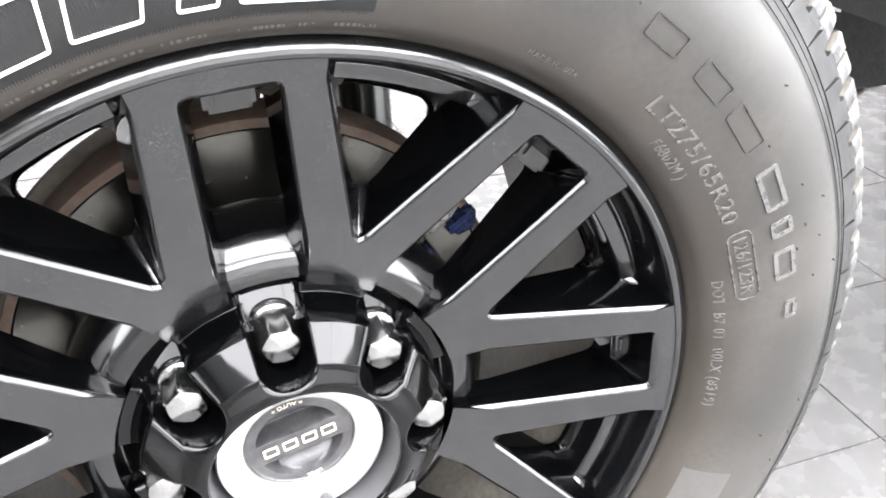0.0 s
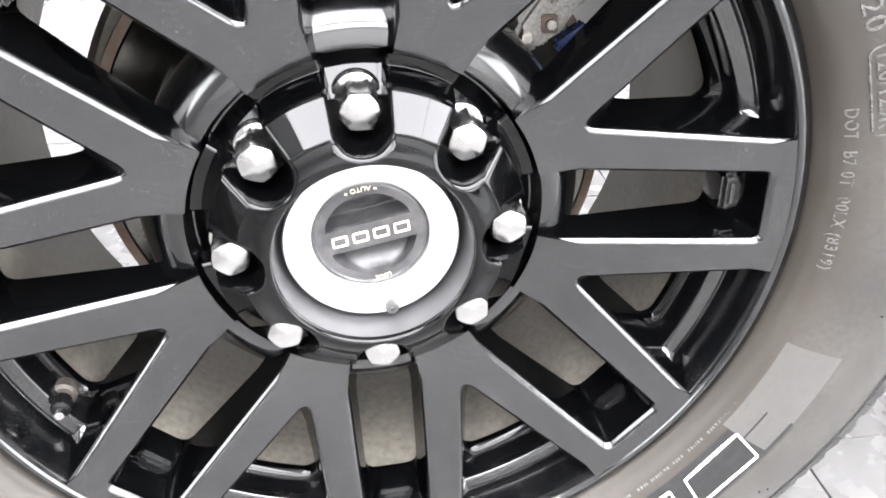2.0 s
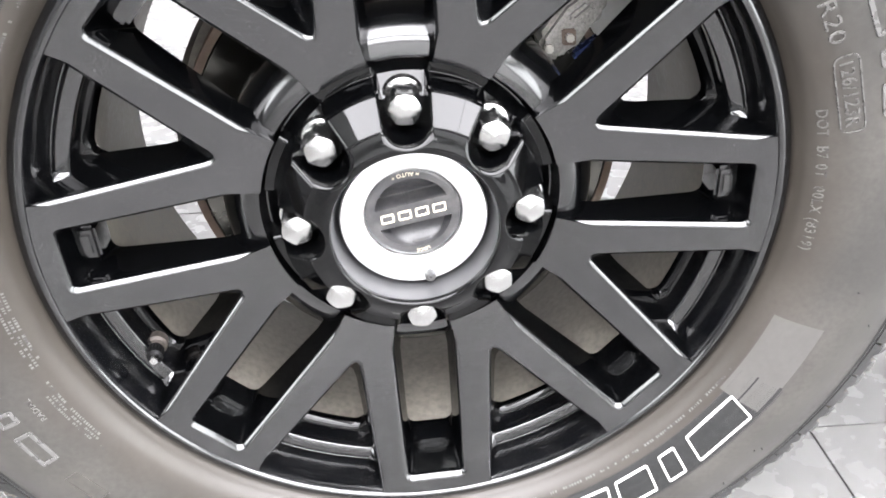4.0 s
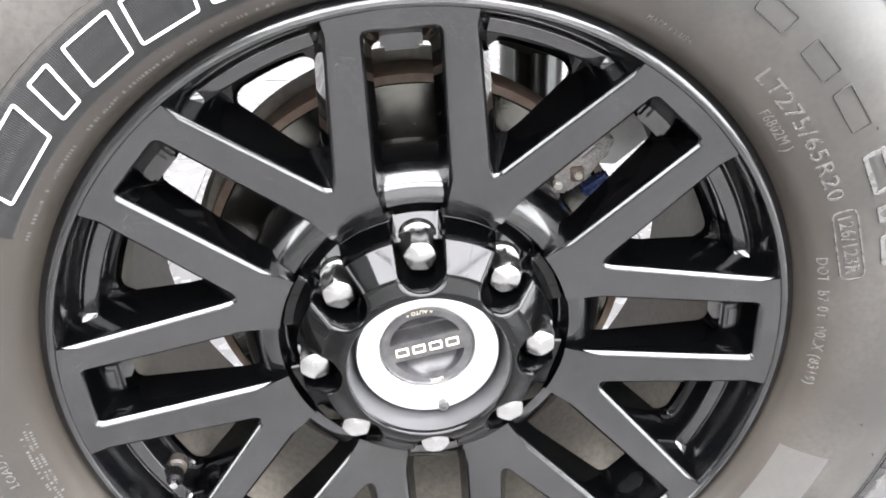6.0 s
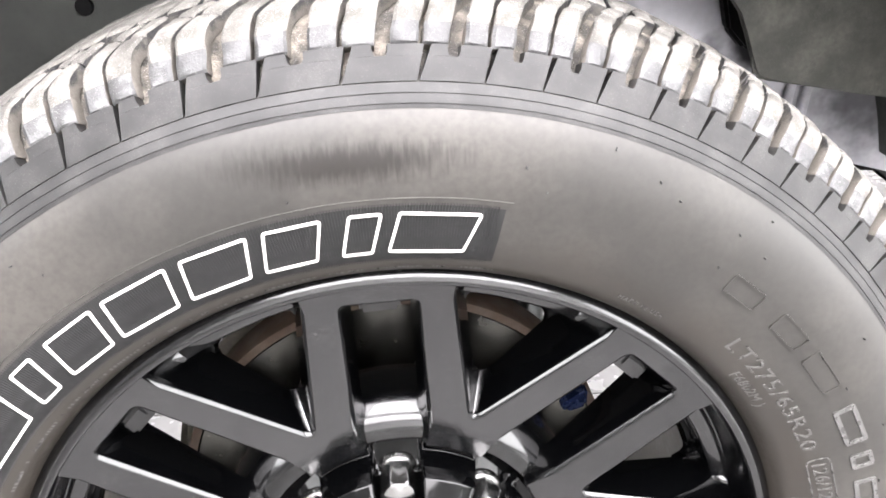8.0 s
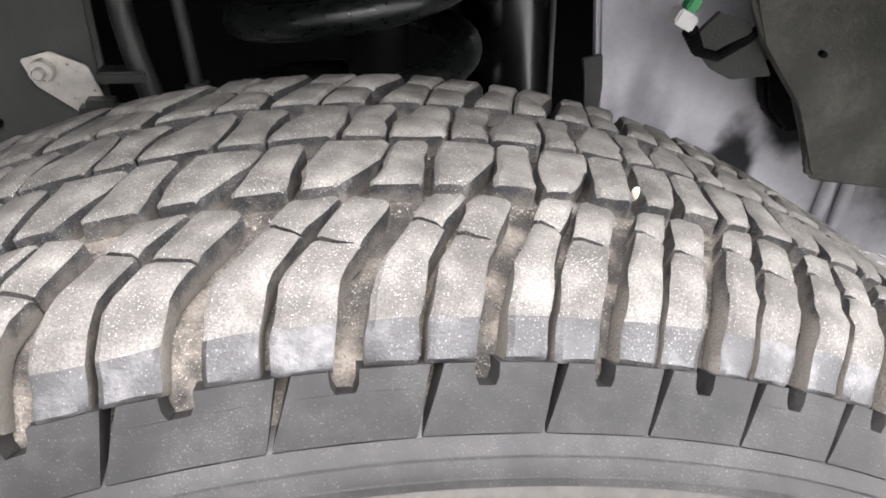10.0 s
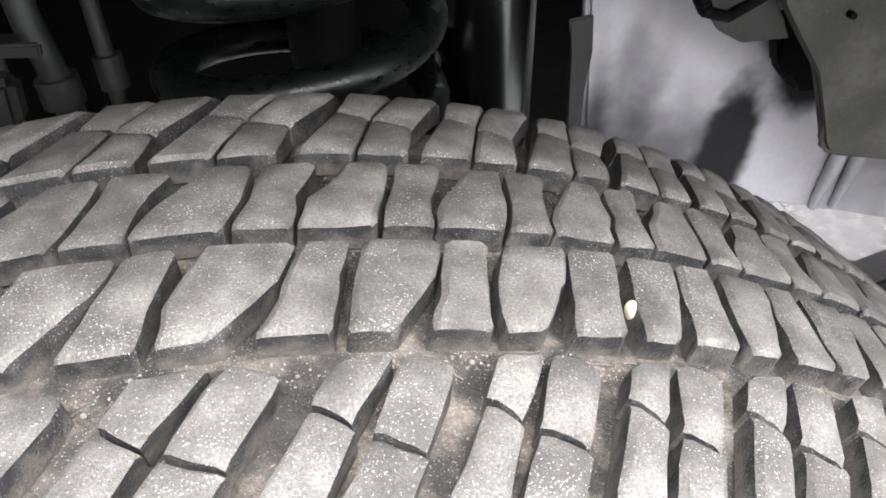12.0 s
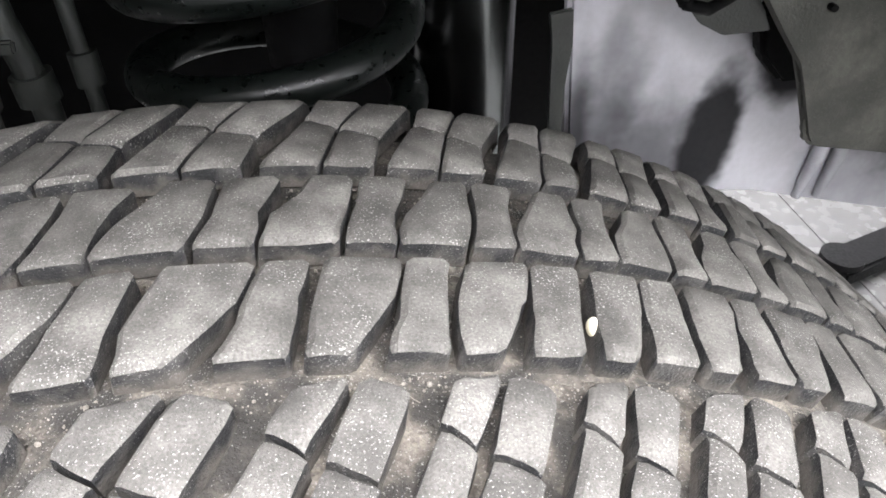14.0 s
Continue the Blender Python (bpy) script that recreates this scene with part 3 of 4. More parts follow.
        ob.matrix_local = Matrix.Rotation(-radians(22.5 + 45 * k), 4, "Y")

# small pads on the step behind each slot's outer end
b = bmesh.new()
box(b, .2275, .2455, -.0775, -.048, -.0135, .0135, .0026)
box(b, .2315, .2405, -.0790, -.0760, -.0080, .0080, .0010)
pad_me = link_mesh("pad", b, SADDLE, 30)
for k in range(8):
    ob = new("pad", pad_me)
    ob.parent = rim
    ob.matrix_local = Matrix.Rotation(-radians(45 * k), 4, "Y")


def window_edge(a):
    """Radius of the rear opening's outer end at an angle: round-cornered windows behind the gaps."""
    a = (math.degrees(a) + 11.25) % 45 - 11.25
    if a < 11.25:
        return .2375
    half, mid = 8.0, 22.5
    r0, corner = .2300, .0115
    free = radians(half - abs(a - mid)) * r0
    lack = min(1, max(0, 1 - free / corner))
    return r0 - corner * (1 - math.sqrt(max(0, 1 - lack ** 2)))


def build_web():
    """The dark wall from the step down to the rear windows."""
    bm = bmesh.new()
    n, rows = 720, []
    for i in range(n):
        a = 2 * math.pi * i / n
        w = window_edge(a)
        rows.append([bm.verts.new(P(r, a, y)) for r, y in ((.2398, -.0545), (max(.2368, w + .0045), -.0545), (w + .0035, -.0525), (w + .0012, -.0490), (w, -.0460), (w + .0012, -.0440), (.2380, -.0430))])
    for i in range(n):
        p, q = rows[i], rows[(i + 1) % n]
        for k in range(6):
            bm.faces.new((p[k], p[k + 1], q[k + 1], q[k]))
    return bm


part("web", build_web(), GLOSS, rim, "gloss black wall round the rear windows", 40)


# ---------------------------------------------------------------- hub cover
def pocket(r, a):
    """Distance from the edge of the nearest nut pocket, inside minus."""
    k = round(a / radians(45))
    da = a - k * radians(45)
    d, w = r * math.cos(da), r * math.sin(da)
    if d < 0.0815:
        return math.hypot(d - 0.0815, w) - 0.0165
    return abs(w) - 0.0165 - 0.08 * (d - 0.0815)


def build_cap():
    bm = bmesh.new()
    nr, na = 104, 800
    rings = []
    for i in range(nr + 1):
        r = 0.0600 + (0.1085 - 0.0600) * i / nr
        row = []
        for j in range(na):
            a = 2 * math.pi * j / na
            edge = pocket(r, a)
            # flat crown, then a steep facet down to the lobe's foot
            dome = -0.1070 + 0.0045 * smooth(r, .064, .0785) + 0.0190 * min(1, max(0, (r - .0785) / .0200)) + 0.024 * smooth(r, .0965, .1020)
            if r < .063:
                dome += 0.0026 * (1 - math.sqrt(max(0, 1 - (1 - (r - .0600) / .0030) ** 2)))
            # the edge of a pocket is rolled over, then drops
            roll = min(1, max(0, 1 - edge / .0036))
            dome += 0.0036 * (1 - math.sqrt(max(0, 1 - roll ** 2)))
            f = smooth(-edge, -0.0002, 0.0016)
            floor_ = -0.0650 + 0.0190 * max(0, (r - .0860) / .0225)
            y = dome + (max(dome, floor_) - dome) * f
            row.append(bm.verts.new(P(r, a, y)))
        rings.append(row)
    for p, q in zip(rings, rings[1:]):
        for j in range(na):
            bm.faces.new((p[j], p[(j + 1) % na], q[(j + 1) % na], q[j]))
    # cup wall inside
    revolve([(0.0600, -0.1044), (0.0597, -0.1000), (0.0595, -0.0900), (0.0592, -0.073)], na, bm=bm)
    return bm


cap = part("hub_cover", build_cap(), GLOSS, wheel, "gloss black hub cover with eight nut pockets", 50)
part("cup", revolve(soften([(0.0597, -0.1030), (0.0592, -0.1000), (0.0582, -0.0860), (0.0572, -0.0745), (0.0500, -0.0725)]), 160), CUPWALL, cap, "grey metal cup wall")
part("ring", revolve([(0.0530, -0.0740), (0.0538, -0.0835), (0.0540, -0.0850), (0.0532, -0.0867), (0.0518, -0.0870), (0.0440, -0.0840), (0.0372, -0.0806), (0.0362, -0.0790), (0.036, -0.072)], 160), RING, cap,
     "bright silver locking-hub ring", 40)


def build_dial():
    """Round dial with two half-moon recesses either side of a grip bar."""
    bm = bmesh.new()
    nr, na = 44, 200
    R, rows = 0.0358, []
    for i in range(nr + 1):
        r = R * i / nr
        row = []
        for j in range(na):
            a = 2 * math.pi * j / na
            u, v = r * math.cos(a), r * math.sin(a)
            y = -0.0778 + 0.0012 * smooth(r, .0335, R)
            moon = min(abs(v) - 0.0082, 0.0285 - r)
            y += 0.0160 * smooth(moon, 0.0, 0.0016) * (1 - 0.75 * smooth(abs(v), .010, .027))
            row.append((u, y, v))
        rows.append(row)
    centre = bm.verts.new((0, -0.0778, 0))
    vs = [[bm.verts.new(c) for c in row] for row in rows[1:]]
    for j in range(na):
        bm.faces.new((centre, vs[0][j], vs[0][(j + 1) % na]))
    for p, q in zip(vs, vs[1:]):
        for j in range(na):
            bm.faces.new((p[j], p[(j + 1) % na], q[(j + 1) % na], q[j]))
    bmesh.ops.rotate(bm, verts=bm.verts, cent=(0, 0, 0), matrix=Matrix.Rotation(-radians(9), 3, "Y"))
    return bm


dial = part("dial", build_dial(), DIAL, cap, "dark grey locking-hub dial with two half-moon recesses", 50)


def lettered(text, height, thick, spread=1.0):
    """A mesh of raised letters in the built-in font, centred, lying in x and y."""
    cu = bpy.data.curves.new("letters", "FONT")
    cu.body, cu.size, cu.extrude, cu.resolution_u, cu.space_character = text, height / 0.69, thick, 3, spread
    cu.align_x = "CENTER"
    ob = bpy.data.objects.new("letters", cu)
    scene.collection.objects.link(ob)
    bpy.context.view_layer.update()
    me = bpy.data.meshes.new_from_object(ob.evaluated_get(bpy.context.evaluated_depsgraph_get()))
    bpy.data.objects.remove(ob)
    bpy.data.curves.remove(cu)
    bm = bmesh.new()
    bm.from_mesh(me)
    bpy.data.meshes.remove(me)
    return bm


def on_side(bm, a_mid, r_base, lift, widen=1.0, parent=None, name="lettering", material=None, label=""):
    """Wraps a flat mesh (x along, y outwards) on the sidewall, running clockwise."""
    for v in bm.verts:
        r = r_base + v.co.y
        v.co = P(r, a_mid - widen * v.co.x / (r_base + .006), side_y(r) - lift - v.co.z)
    return part(name, bm, material, parent or tyre, label, 30)


def plate_letters(text, height, a, r0, y, material, name, turn):
    bm = lettered(text, height, 0.0002)
    for v in bm.verts:
        if turn:
            v.co.x, v.co.y = -v.co.x, height - v.co.y
        r = r0 + v.co.y
        ang = a - v.co.x / r0
        v.co = P(r, ang, y - v.co.z)
    return part(name, bm, material, dial)


plate_letters("= AUTO +", 0.0030, radians(97), 0.0305, -0.0780, PALE, "print", True)
plate_letters("LOCK", 0.0026, radians(-80), 0.0305, -0.0780, PALE, "print", False)
# maker's mark on the grip bar as four plain outlined shapes
for k in range(4):
    b = bmesh.new()
    x = -0.0195 + 0.013 * k
    o = fillet([Vector((x - .0052, -.0036)), Vector((x + .0048, -.0036)), Vector((x + .0054, .0036)), Vector((x - .0046, .0036))], [.0012] * 4)
    i = inset(o, [.0013] * len(o))
    ys = -0.0783
    loops_mesh([[Vector((p.x, -0.0765, p.y)) for p in o], [Vector((p.x, ys, p.y)) for p in o], [Vector((p.x, ys, p.y)) for p in i], [Vector((p.x, -0.0765, p.y)) for p in i]], b, False, False)
    bmesh.ops.rotate(b, verts=b.verts, cent=(0, 0, 0), matrix=Matrix.Rotation(-radians(9), 3, "Y"))
    part("mark", b, PALE, dial, "pale outlined maker's mark shape")
# screw at the ring's foot
b = revolve([(0.0002, -0.0895), (0.0012, -0.0895), (0.0016, -0.0912), (0.0036, -0.0908), (0.0043, -0.0890), (0.0043, -0.078)], 24)
bmesh.ops.translate(b, verts=b.verts, vec=P(0.0500, radians(-80), 0.0005))
part("screw", b, DIAL, cap, "small dark cross-head screw")


# ---------------------------------------------------------------- lug nuts
def build_nut():
    bm = bmesh.new()
    hexr = lambda a, f: f / math.cos((a + math.pi / 6) % (math.pi / 3) - math.pi / 6)
    n, prev = 48, None
    stages = [(-0.050, .0118, 1), (-0.0858, .0118, 1), (-0.0882, .0102, .45), (-0.0885, .0096, .35), (-0.0896, .0012, 0), (-0.0897, .0003, 0)]
    for y, f, h in stages:
        row = []
        for k in range(n):
            a = 2 * math.pi * k / n
            r = f * (1 - h) + h * min(hexr(a, .0112), .0135)
            row.append(bm.verts.new((r * math.cos(a), y, r * math.sin(a))))
        if prev:
            for k in range(n):
                bm.faces.new((prev[k], prev[(k + 1) % n], row[(k + 1) % n], row[k]))
        prev = row
    bm.faces.new(prev)
    revolve([(0.0125, -.0560), (0.0150, -.0575), (0.0152, -.0600), (0.0140, -.0630), (0.0115, -.0640)], 32, bm=bm)
    return bm


nut_me = link_mesh("lug_nut", build_nut(), CHROME, 26)
for k in range(8):
    ob = new("lug_nut", nut_me)
    ob.parent = wheel
    a = radians(45 * k)
    ob.matrix_local = Matrix.Translation(P(.0846, a, 0)) @ Matrix.Rotation(0.3 * k, 4, "Y")

# valve stem on the barrel's step
b = tube([P(.2400, radians(-153.5), -.054), P(.2388, radians(-153.5), -.062), P(.2385, radians(-153.5), -.064)], [.0090, .0088, .0070], 20)
tube([P(.2385, radians(-153.5), -.064), P(.2372, radians(-153.5), -.074)], [.0045, .0042], bm=b)
stem = part("valve_stem", b, STEM, wheel, "short tyre valve")
b = tube([P(.2378, radians(-153.5), -.068), P(.2366, radians(-153.5), -.078), P(.2364, radians(-153.5), -.0798)], [.0064, .0060, .0044], 24)
for k in range(16):
    q = 2 * math.pi * k / 16
    side, rise = P(1, radians(-153.5), 0).cross(Vector((0, 1, 0))), P(1, radians(-153.5), 0)
    off = (side * math.cos(q) + rise * math.sin(q)) * .0061
    tube([P(.2377, radians(-153.5), -.0685) + off, P(.2366, radians(-153.5), -.0775) + off], .0007, 6, b)
part("valve_cap", b, BLACKPART, stem, "black knurled valve cap")
part("valve_tip", tube([P(.2364, radians(-153.5), -.079), P(.2360, radians(-153.5), -.0845)], [.0036, .0030], 16), CHROME, stem, "small bright valve tip")


# ---------------------------------------------------------------- sidewall lettering
def outlined(x0, x1, h, slant, wide, thick):
    """A raised slanted outline, as a plain stand-in for a maker's letter."""
    o = fillet([Vector((x0, 0)), Vector((x1, 0)), Vector((x1 + slant, h)), Vector((x0 + slant, h))], [.0022] * 4, 3)
    i = inset(o, [wide] * len(o))
    bm = bmesh.new()
    return loops_mesh([[Vector((p.x, p.y, -.001)) for p in o], [Vector((p.x, p.y, thick)) for p in o], [Vector((p.x, p.y, thick)) for p in i], [Vector((p.x, p.y, -.001)) for p in i]], bm, False, False)


def fit_width(bm, width):
    """Stretches a flat mesh along x to a given width."""
    xs = [v.co.x for v in bm.verts]
    f = width / (max(xs) - min(xs))
    for v in bm.verts:
        v.co.x *= f
    return bm


def band(a0, a1, r0, r1, material, name, lift, label):
    n = int(abs(a1 - a0) * 60) + 2
    bm = bmesh.new()
    rows = []
    rs = [r0 + (r1 - r0) * k / 8 for k in range(9)]
    for i in range(n + 1):
        a = a0 + (a1 - a0) * i / n
        rows.append([bm.verts.new(P(r, a, side_y(r) - (lift if 0 < k < 8 else -.0004))) for k, r in enumerate(rs)])
    for p, q in zip(rows, rows[1:]):
        for k in range(8):
            bm.faces.new((p[k], p[k + 1], q[k + 1], q[k]))
    return part(name, bm, material, tyre, label, 50)


SPANS = [(144.5, 134.2), (131.6, 128.4), (126.2, 120.0), (118.6, 111.2), (109.6, 102.6), (101.0, 95.2), (92.6, 89.2), (87.6, 79.4)]
for turn in (0, 180):
    band(radians(150 + turn), radians(76.6 + turn), .2845, .3265, INK, "letter_band", .0003, "finely ribbed black band behind the white letters")
    for a0, a1 in SPANS:
        mid = radians((a0 + a1) / 2 + turn)
        half = radians(abs(a0 - a1)) / 2 * .305
        on_side(outlined(-half - .0035, half - .0035, .0265, .007, .0016, .0009), mid, .2930, .0004, material=WHITE, name="letter_shape", label="white outlined raised maker's letter shape")
    for a0, a1, r0, h, m in ((51.3, 46.6, .3205, .0135, RUBBER), (43.6, 38.8, .3205, .0135, RUBBER), (37.0, 31.2, .3205, .0135, RUBBER), (28.0, 22.4, .3200, .0150, GREYMARK),
                             (20.6, 18.4, .3200, .0150, GREYMARK), (16.4, 12.2, .3190, .0150, GREYMARK), (8.6, 6.0, .3260, .0090, GREYMARK),
                             (13.2, 10.6, .3225, .0110, RUBBER), (10.0, 7.0, .3225, .0110, RUBBER)):
        if turn == 0 and m is RUBBER and a0 < 14 or turn and a0 > 46:
            continue
        half = radians(abs(a0 - a1)) / 2 * .327
        on_side(outlined(-half, half, h, .0, .0012 if m is RUBBER else .0030, .0008), radians((a0 + a1) / 2 + turn), r0, .0002, material=m, name="model_shape",
                label="raised model-name shape")
    if turn:
        continue
    on_side(fit_width(lettered("LT275/65R20", .0102, .0006, 1.1), .1110), radians(34.2), .2935, .0002, material=MOULD, name="size_lettering", label="raised tyre size lettering")
    on_side(fit_width(lettered("126/123R", .0088, .0006, 1.05), .0470), radians(16.4), .2962, .0002, material=MOULD, name="size_lettering", label="raised load index lettering")
    o = fillet([Vector((-.0285, -.0035)), Vector((.0285, -.0035)), Vector((.0285, .0125)), Vector((-.0285, .0125))], [.006] * 4, 5)
    i = inset(o, [.0009] * len(o))
    b = loops_mesh([[Vector((p.x, p.y, z)) for p in q] for q, z in ((o, -.001), (o, .0006), (i, .0006), (i, -.001))], None, False, False)
    on_side(b, radians(16.2), .2962, .0002, material=MOULD, name="size_frame", label="raised oblong line round the load index")
    for lo, hi, r0, r1 in ((-19.4, -35.0, .2790, .3250),):
        band(radians(lo), radians(hi), r0, r1, PATCH, "smooth_patch", .0004, "smooth paler rubber patch")
    on_side(lettered("F6802M )", .0062, .0004, 1.05), radians(36.5 + turn), .2820, .0002, material=MOULD, name="code_lettering", label="raised small code lettering")
    on_side(lettered("DOT  B7 0T  00LX (8319)", .0062, .0004, 1.15), radians(3.5 + turn), .2805, .0002, material=MOULD, name="code_lettering", label="raised small code lettering")
    on_side(lettered("MADE IN USA", .0030, .0004, 1.3), radians(57 + turn), .2845, .0002, material=MOULD, name="code_lettering", label="raised small code lettering")
on_side(lettered("LOAD RANGE E", .0062, .0004, 1.1), radians(183), .3040, .0002, material=MOULD, name="code_lettering", label="raised small code lettering")
on_side(lettered("RADIAL", .0042, .0004, 1.1), radians(200), .3040, .0002, material=MOULD, name="code_lettering", label="raised small code lettering")


def ribs(turn):
    """Fine radial ribs across the black letter band."""
    bm = bmesh.new()
    rs = [.2864 + .0382 * k / 4 for k in range(5)]
    for i in range(250):
        a = radians(149.5 + turn) - i * radians(72.5) / 250
        rows = [[bm.verts.new(P(r, a + q * .0009, side_y(r) - h)) for r in rs] for q, h in ((-1, .0002), (0, .0005), (1, .0002))]
        for p, q in zip(rows, rows[1:]):
            for k in range(4):
                bm.faces.new((p[k], p[k + 1], q[k + 1], q[k]))
    return bm


for turn in (0, 180):
    part("rib_field", ribs(turn), INK, tyre, "fine black ribs behind the white letters", 60, "stuff")


def fine_print():
    """Rows of unreadable fine print near the bead, as plain bars."""
    bm = bmesh.new()
    rnd = random.Random(4)
    for lo, hi, r in ((76, 150, .2795), (256, 330, .2795), (180, 194, .2822), (181, 194, .2852), (182, 194, .2882), (197, 209, .2865), (198, 210, .2895), (199, 211, .2925)):
        a = lo
        while a < hi:
            w = rnd.uniform(.18, .42)
            if rnd.random() < .85:
                vs = [P(r + q, radians(a + p * w), side_y(r + q) - .0005) for p, q in ((0, 0), (1, 0), (1, .0018), (0, .0018))]
                bm.faces.new([bm.verts.new(v) for v in vs])
            a += w + rnd.uniform(.12, .3) + (1.0 if rnd.random() < .12 else 0)
    return bm


part("fine_print", fine_print(), GREYMARK, tyre, "unreadable raised fine print", kind="stuff")
b = bmesh.new()
rnd = random.Random(9)
for k in range(46):
    a, r = radians(rnd.uniform(0, 360)), rnd.choice((.334, .346, .352, .359, .367)) + rnd.uniform(-.003, .003)
    p = P(r, a, side_y(r))
    tube([p + Vector((0, .001, 0)), p + Vector((rnd.uniform(-.0012, .0012), -.0016, rnd.uniform(-.0012, .0012)))], [.0007, .0004], 6, b)
part("vent_nub_field", b, INK, tyre, "small rubber vent nubs", 60, "stuff")
b = revolve([(.3272, side_y(.3272) + .0002), (.3276, side_y(.3276) - .0007), (.3280, side_y(.3280) + .0002)], 110, radians(76), radians(150))
part("band_edge", b, RUBBER, tyre, "thin raised line", 60)
part("shoulder_band", revolve([(r, side_y(r) - .0003) for r in (.3740, .3752, .3762, .3780, .3800, .3830, .3858)], 300), SLAB, tyre, "clean dark shoulder band", 60)
for r in (.3764, .3812):
    b = revolve([(r - .0005, side_y(r - .0005) + .0002), (r, side_y(r) - .0008), (r + .0005, side_y(r + .0005) + .0002)], 300)
    part("shoulder_line", b, SLAB, tyre, "thin raised line", 60)


# ---------------------------------------------------------------- tread
# angles at which the wide outer grooves begin, in degrees, one pitch apart
STARTS = [-41, -37.1, -32, -26.8, -21.9, -16, -10.9, -5.7, 0, 5.4, 11.4, 17.5, 23.1, 28.1, 33.5, 38.2, 42.7, 47.1, 51.5, 56.0, 60.6, 65.2, 70.0, 74.5, 79.15,
          84.27, 90.2, 96.7, 102.6, 108.0]
steps = [(4.8, 5.9, 5.2, 5.3)[k % 4] for k in range(40)]
grow = (319.0 - 108.0) / sum(steps)
for st in steps[:-1]:
    STARTS.append(STARTS[-1] + st * grow)
COUNT = len(STARTS)
STARTS.append(319.0)


def at(s):
    """Angle round the tyre of a pitch number."""
    lap, s = divmod(s, COUNT)
    k = int(s)
    return radians(360 * lap + STARTS[k] + (STARTS[k + 1] - STARTS[k]) * (s - k))


# section of the tread's top from the far edge over the crown and down the near shoulder: path v, radius, depth
SECTION = [(-.126, .4090, .1165), (-.118, .4168, .1135), (-.110, .4232, .1085)]
SECTION += [(v / 1000, crown(-v / 1000), -v / 1000) for v in range(-103, 84, 7)]
SECTION += [(.090, .4236, -.0892), (.096, .4202, -.0938), (.102, .4156, -.0978), (.107, .4112, -.1006), (.112, .4070, -.1034), (.116, .4036, -.1056)]
SV, SR, SY = (np.array(c) for c in zip(*SECTION))


def skin(v):
    """Point and inward direction of the tread's section."""
    r, y = np.interp(v, SV, SR), np.interp(v, SV, SY)
    dr = np.interp(v + .003, SV, SR) - np.interp(v - .003, SV, SR)
    dy = np.interp(v + .003, SV, SY) - np.interp(v - .003, SV, SY)
    n = math.hypot(dr, dy)
    return r, y, dy / n, -dr / n


def worn(r, a, y, amount):
    """A point of the tread, pushed about a little by wear."""
    p = P(r, a, y)
    return P(r + amount * .7 * noise.noise(p * 75), a + amount * 2.6 * noise.noise(p * 110 + Vector((7, 3, 1))), y + amount * noise.noise(p * 95 + Vector((1, 9, 4))))


def block(bm, rows, deep, bevel=0.0014, cut=0.0019, surf=skin, side=1, soft=(True, True)):
    """A tread block: rows across it of (low s, high s, v at the low end, v at the high end)."""
    def mixrow(p, q, f):
        return tuple(a + (b - a) * f for a, b in zip(p, q))
    end = lambda p, q: mixrow(p, q, min(.35, cut / max(1e-6, abs(q[2] - p[2]) / 2 + abs(q[3] - p[3]) / 2)))
    full = [rows[0], end(rows[0], rows[1])] + list(rows[1:-1]) + [end(rows[-1], rows[-2]), rows[-1]]
    last = len(full) - 1
    grid, low = [], []
    for i, (sl, sr, vl, vr) in enumerate(full):
        a0, a1 = at(sl), at(sr)
        e = min(.3, cut / .43 / max(1e-6, a1 - a0))
        row = []
        for j, u in enumerate((0, e, .5, 1 - e, 1)):
            if surf is skin and j in (0, 4) and ((i == 0 and soft[0]) or (i == last and soft[1])):
                # the corner is rounded in plan
                u = .45 * e if j == 0 else 1 - .45 * e
                near = full[1] if i == 0 else full[last - 1]
                r, y, ir, iy = surf((vl + (vr - vl) * u) * .55 + (near[2] + (near[3] - near[2]) * u) * .45)
            else:
                r, y, ir, iy = surf(vl + (vr - vl) * u)
            q = bevel if i in (0, last) or j in (0, 4) else 0
            if i in (0, last) and j in (0, 4):
                q *= 1.8
            row.append(bm.verts.new(worn(r + ir * q, a0 + (a1 - a0) * u, y + iy * q, .0011 if surf is skin else 0)))
            if j in (0, 4):
                flare = -.0012 if j == 0 else .0012
                low.append(bm.verts.new(P(r + ir * deep, a0 + (a1 - a0) * u + flare, y + iy * deep)))
        grid.append(row)
    # the shoulder's flank is grey, the sides of the block are dark
    tone = [2 if surf is skin and (a[2] + b[2]) / 2 > .1035 else 0 for a, b in zip(full, full[1:])]
    i = 0
    for p, q in zip(grid, grid[1:]):
        for j in range(4):
            bm.faces.new((p[j], p[j + 1], q[j + 1], q[j])).material_index = tone[i]
        i += 1
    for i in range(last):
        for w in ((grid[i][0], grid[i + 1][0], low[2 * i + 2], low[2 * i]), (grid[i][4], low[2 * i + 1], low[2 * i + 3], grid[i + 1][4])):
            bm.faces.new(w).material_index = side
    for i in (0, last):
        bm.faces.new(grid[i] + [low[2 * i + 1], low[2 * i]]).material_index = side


def lean(v):
    """How far, in pitches, the grooves of the outer row have leaned at a place down the section."""
    return float(np.interp(v, [.040, .045, .085, .105, .116], [-.01, 0, .50, .60, .63]))


def line(*pairs):
    xs, fs = zip(*sorted(pairs))
    return lambda y: float(np.interp(y, xs, fs))


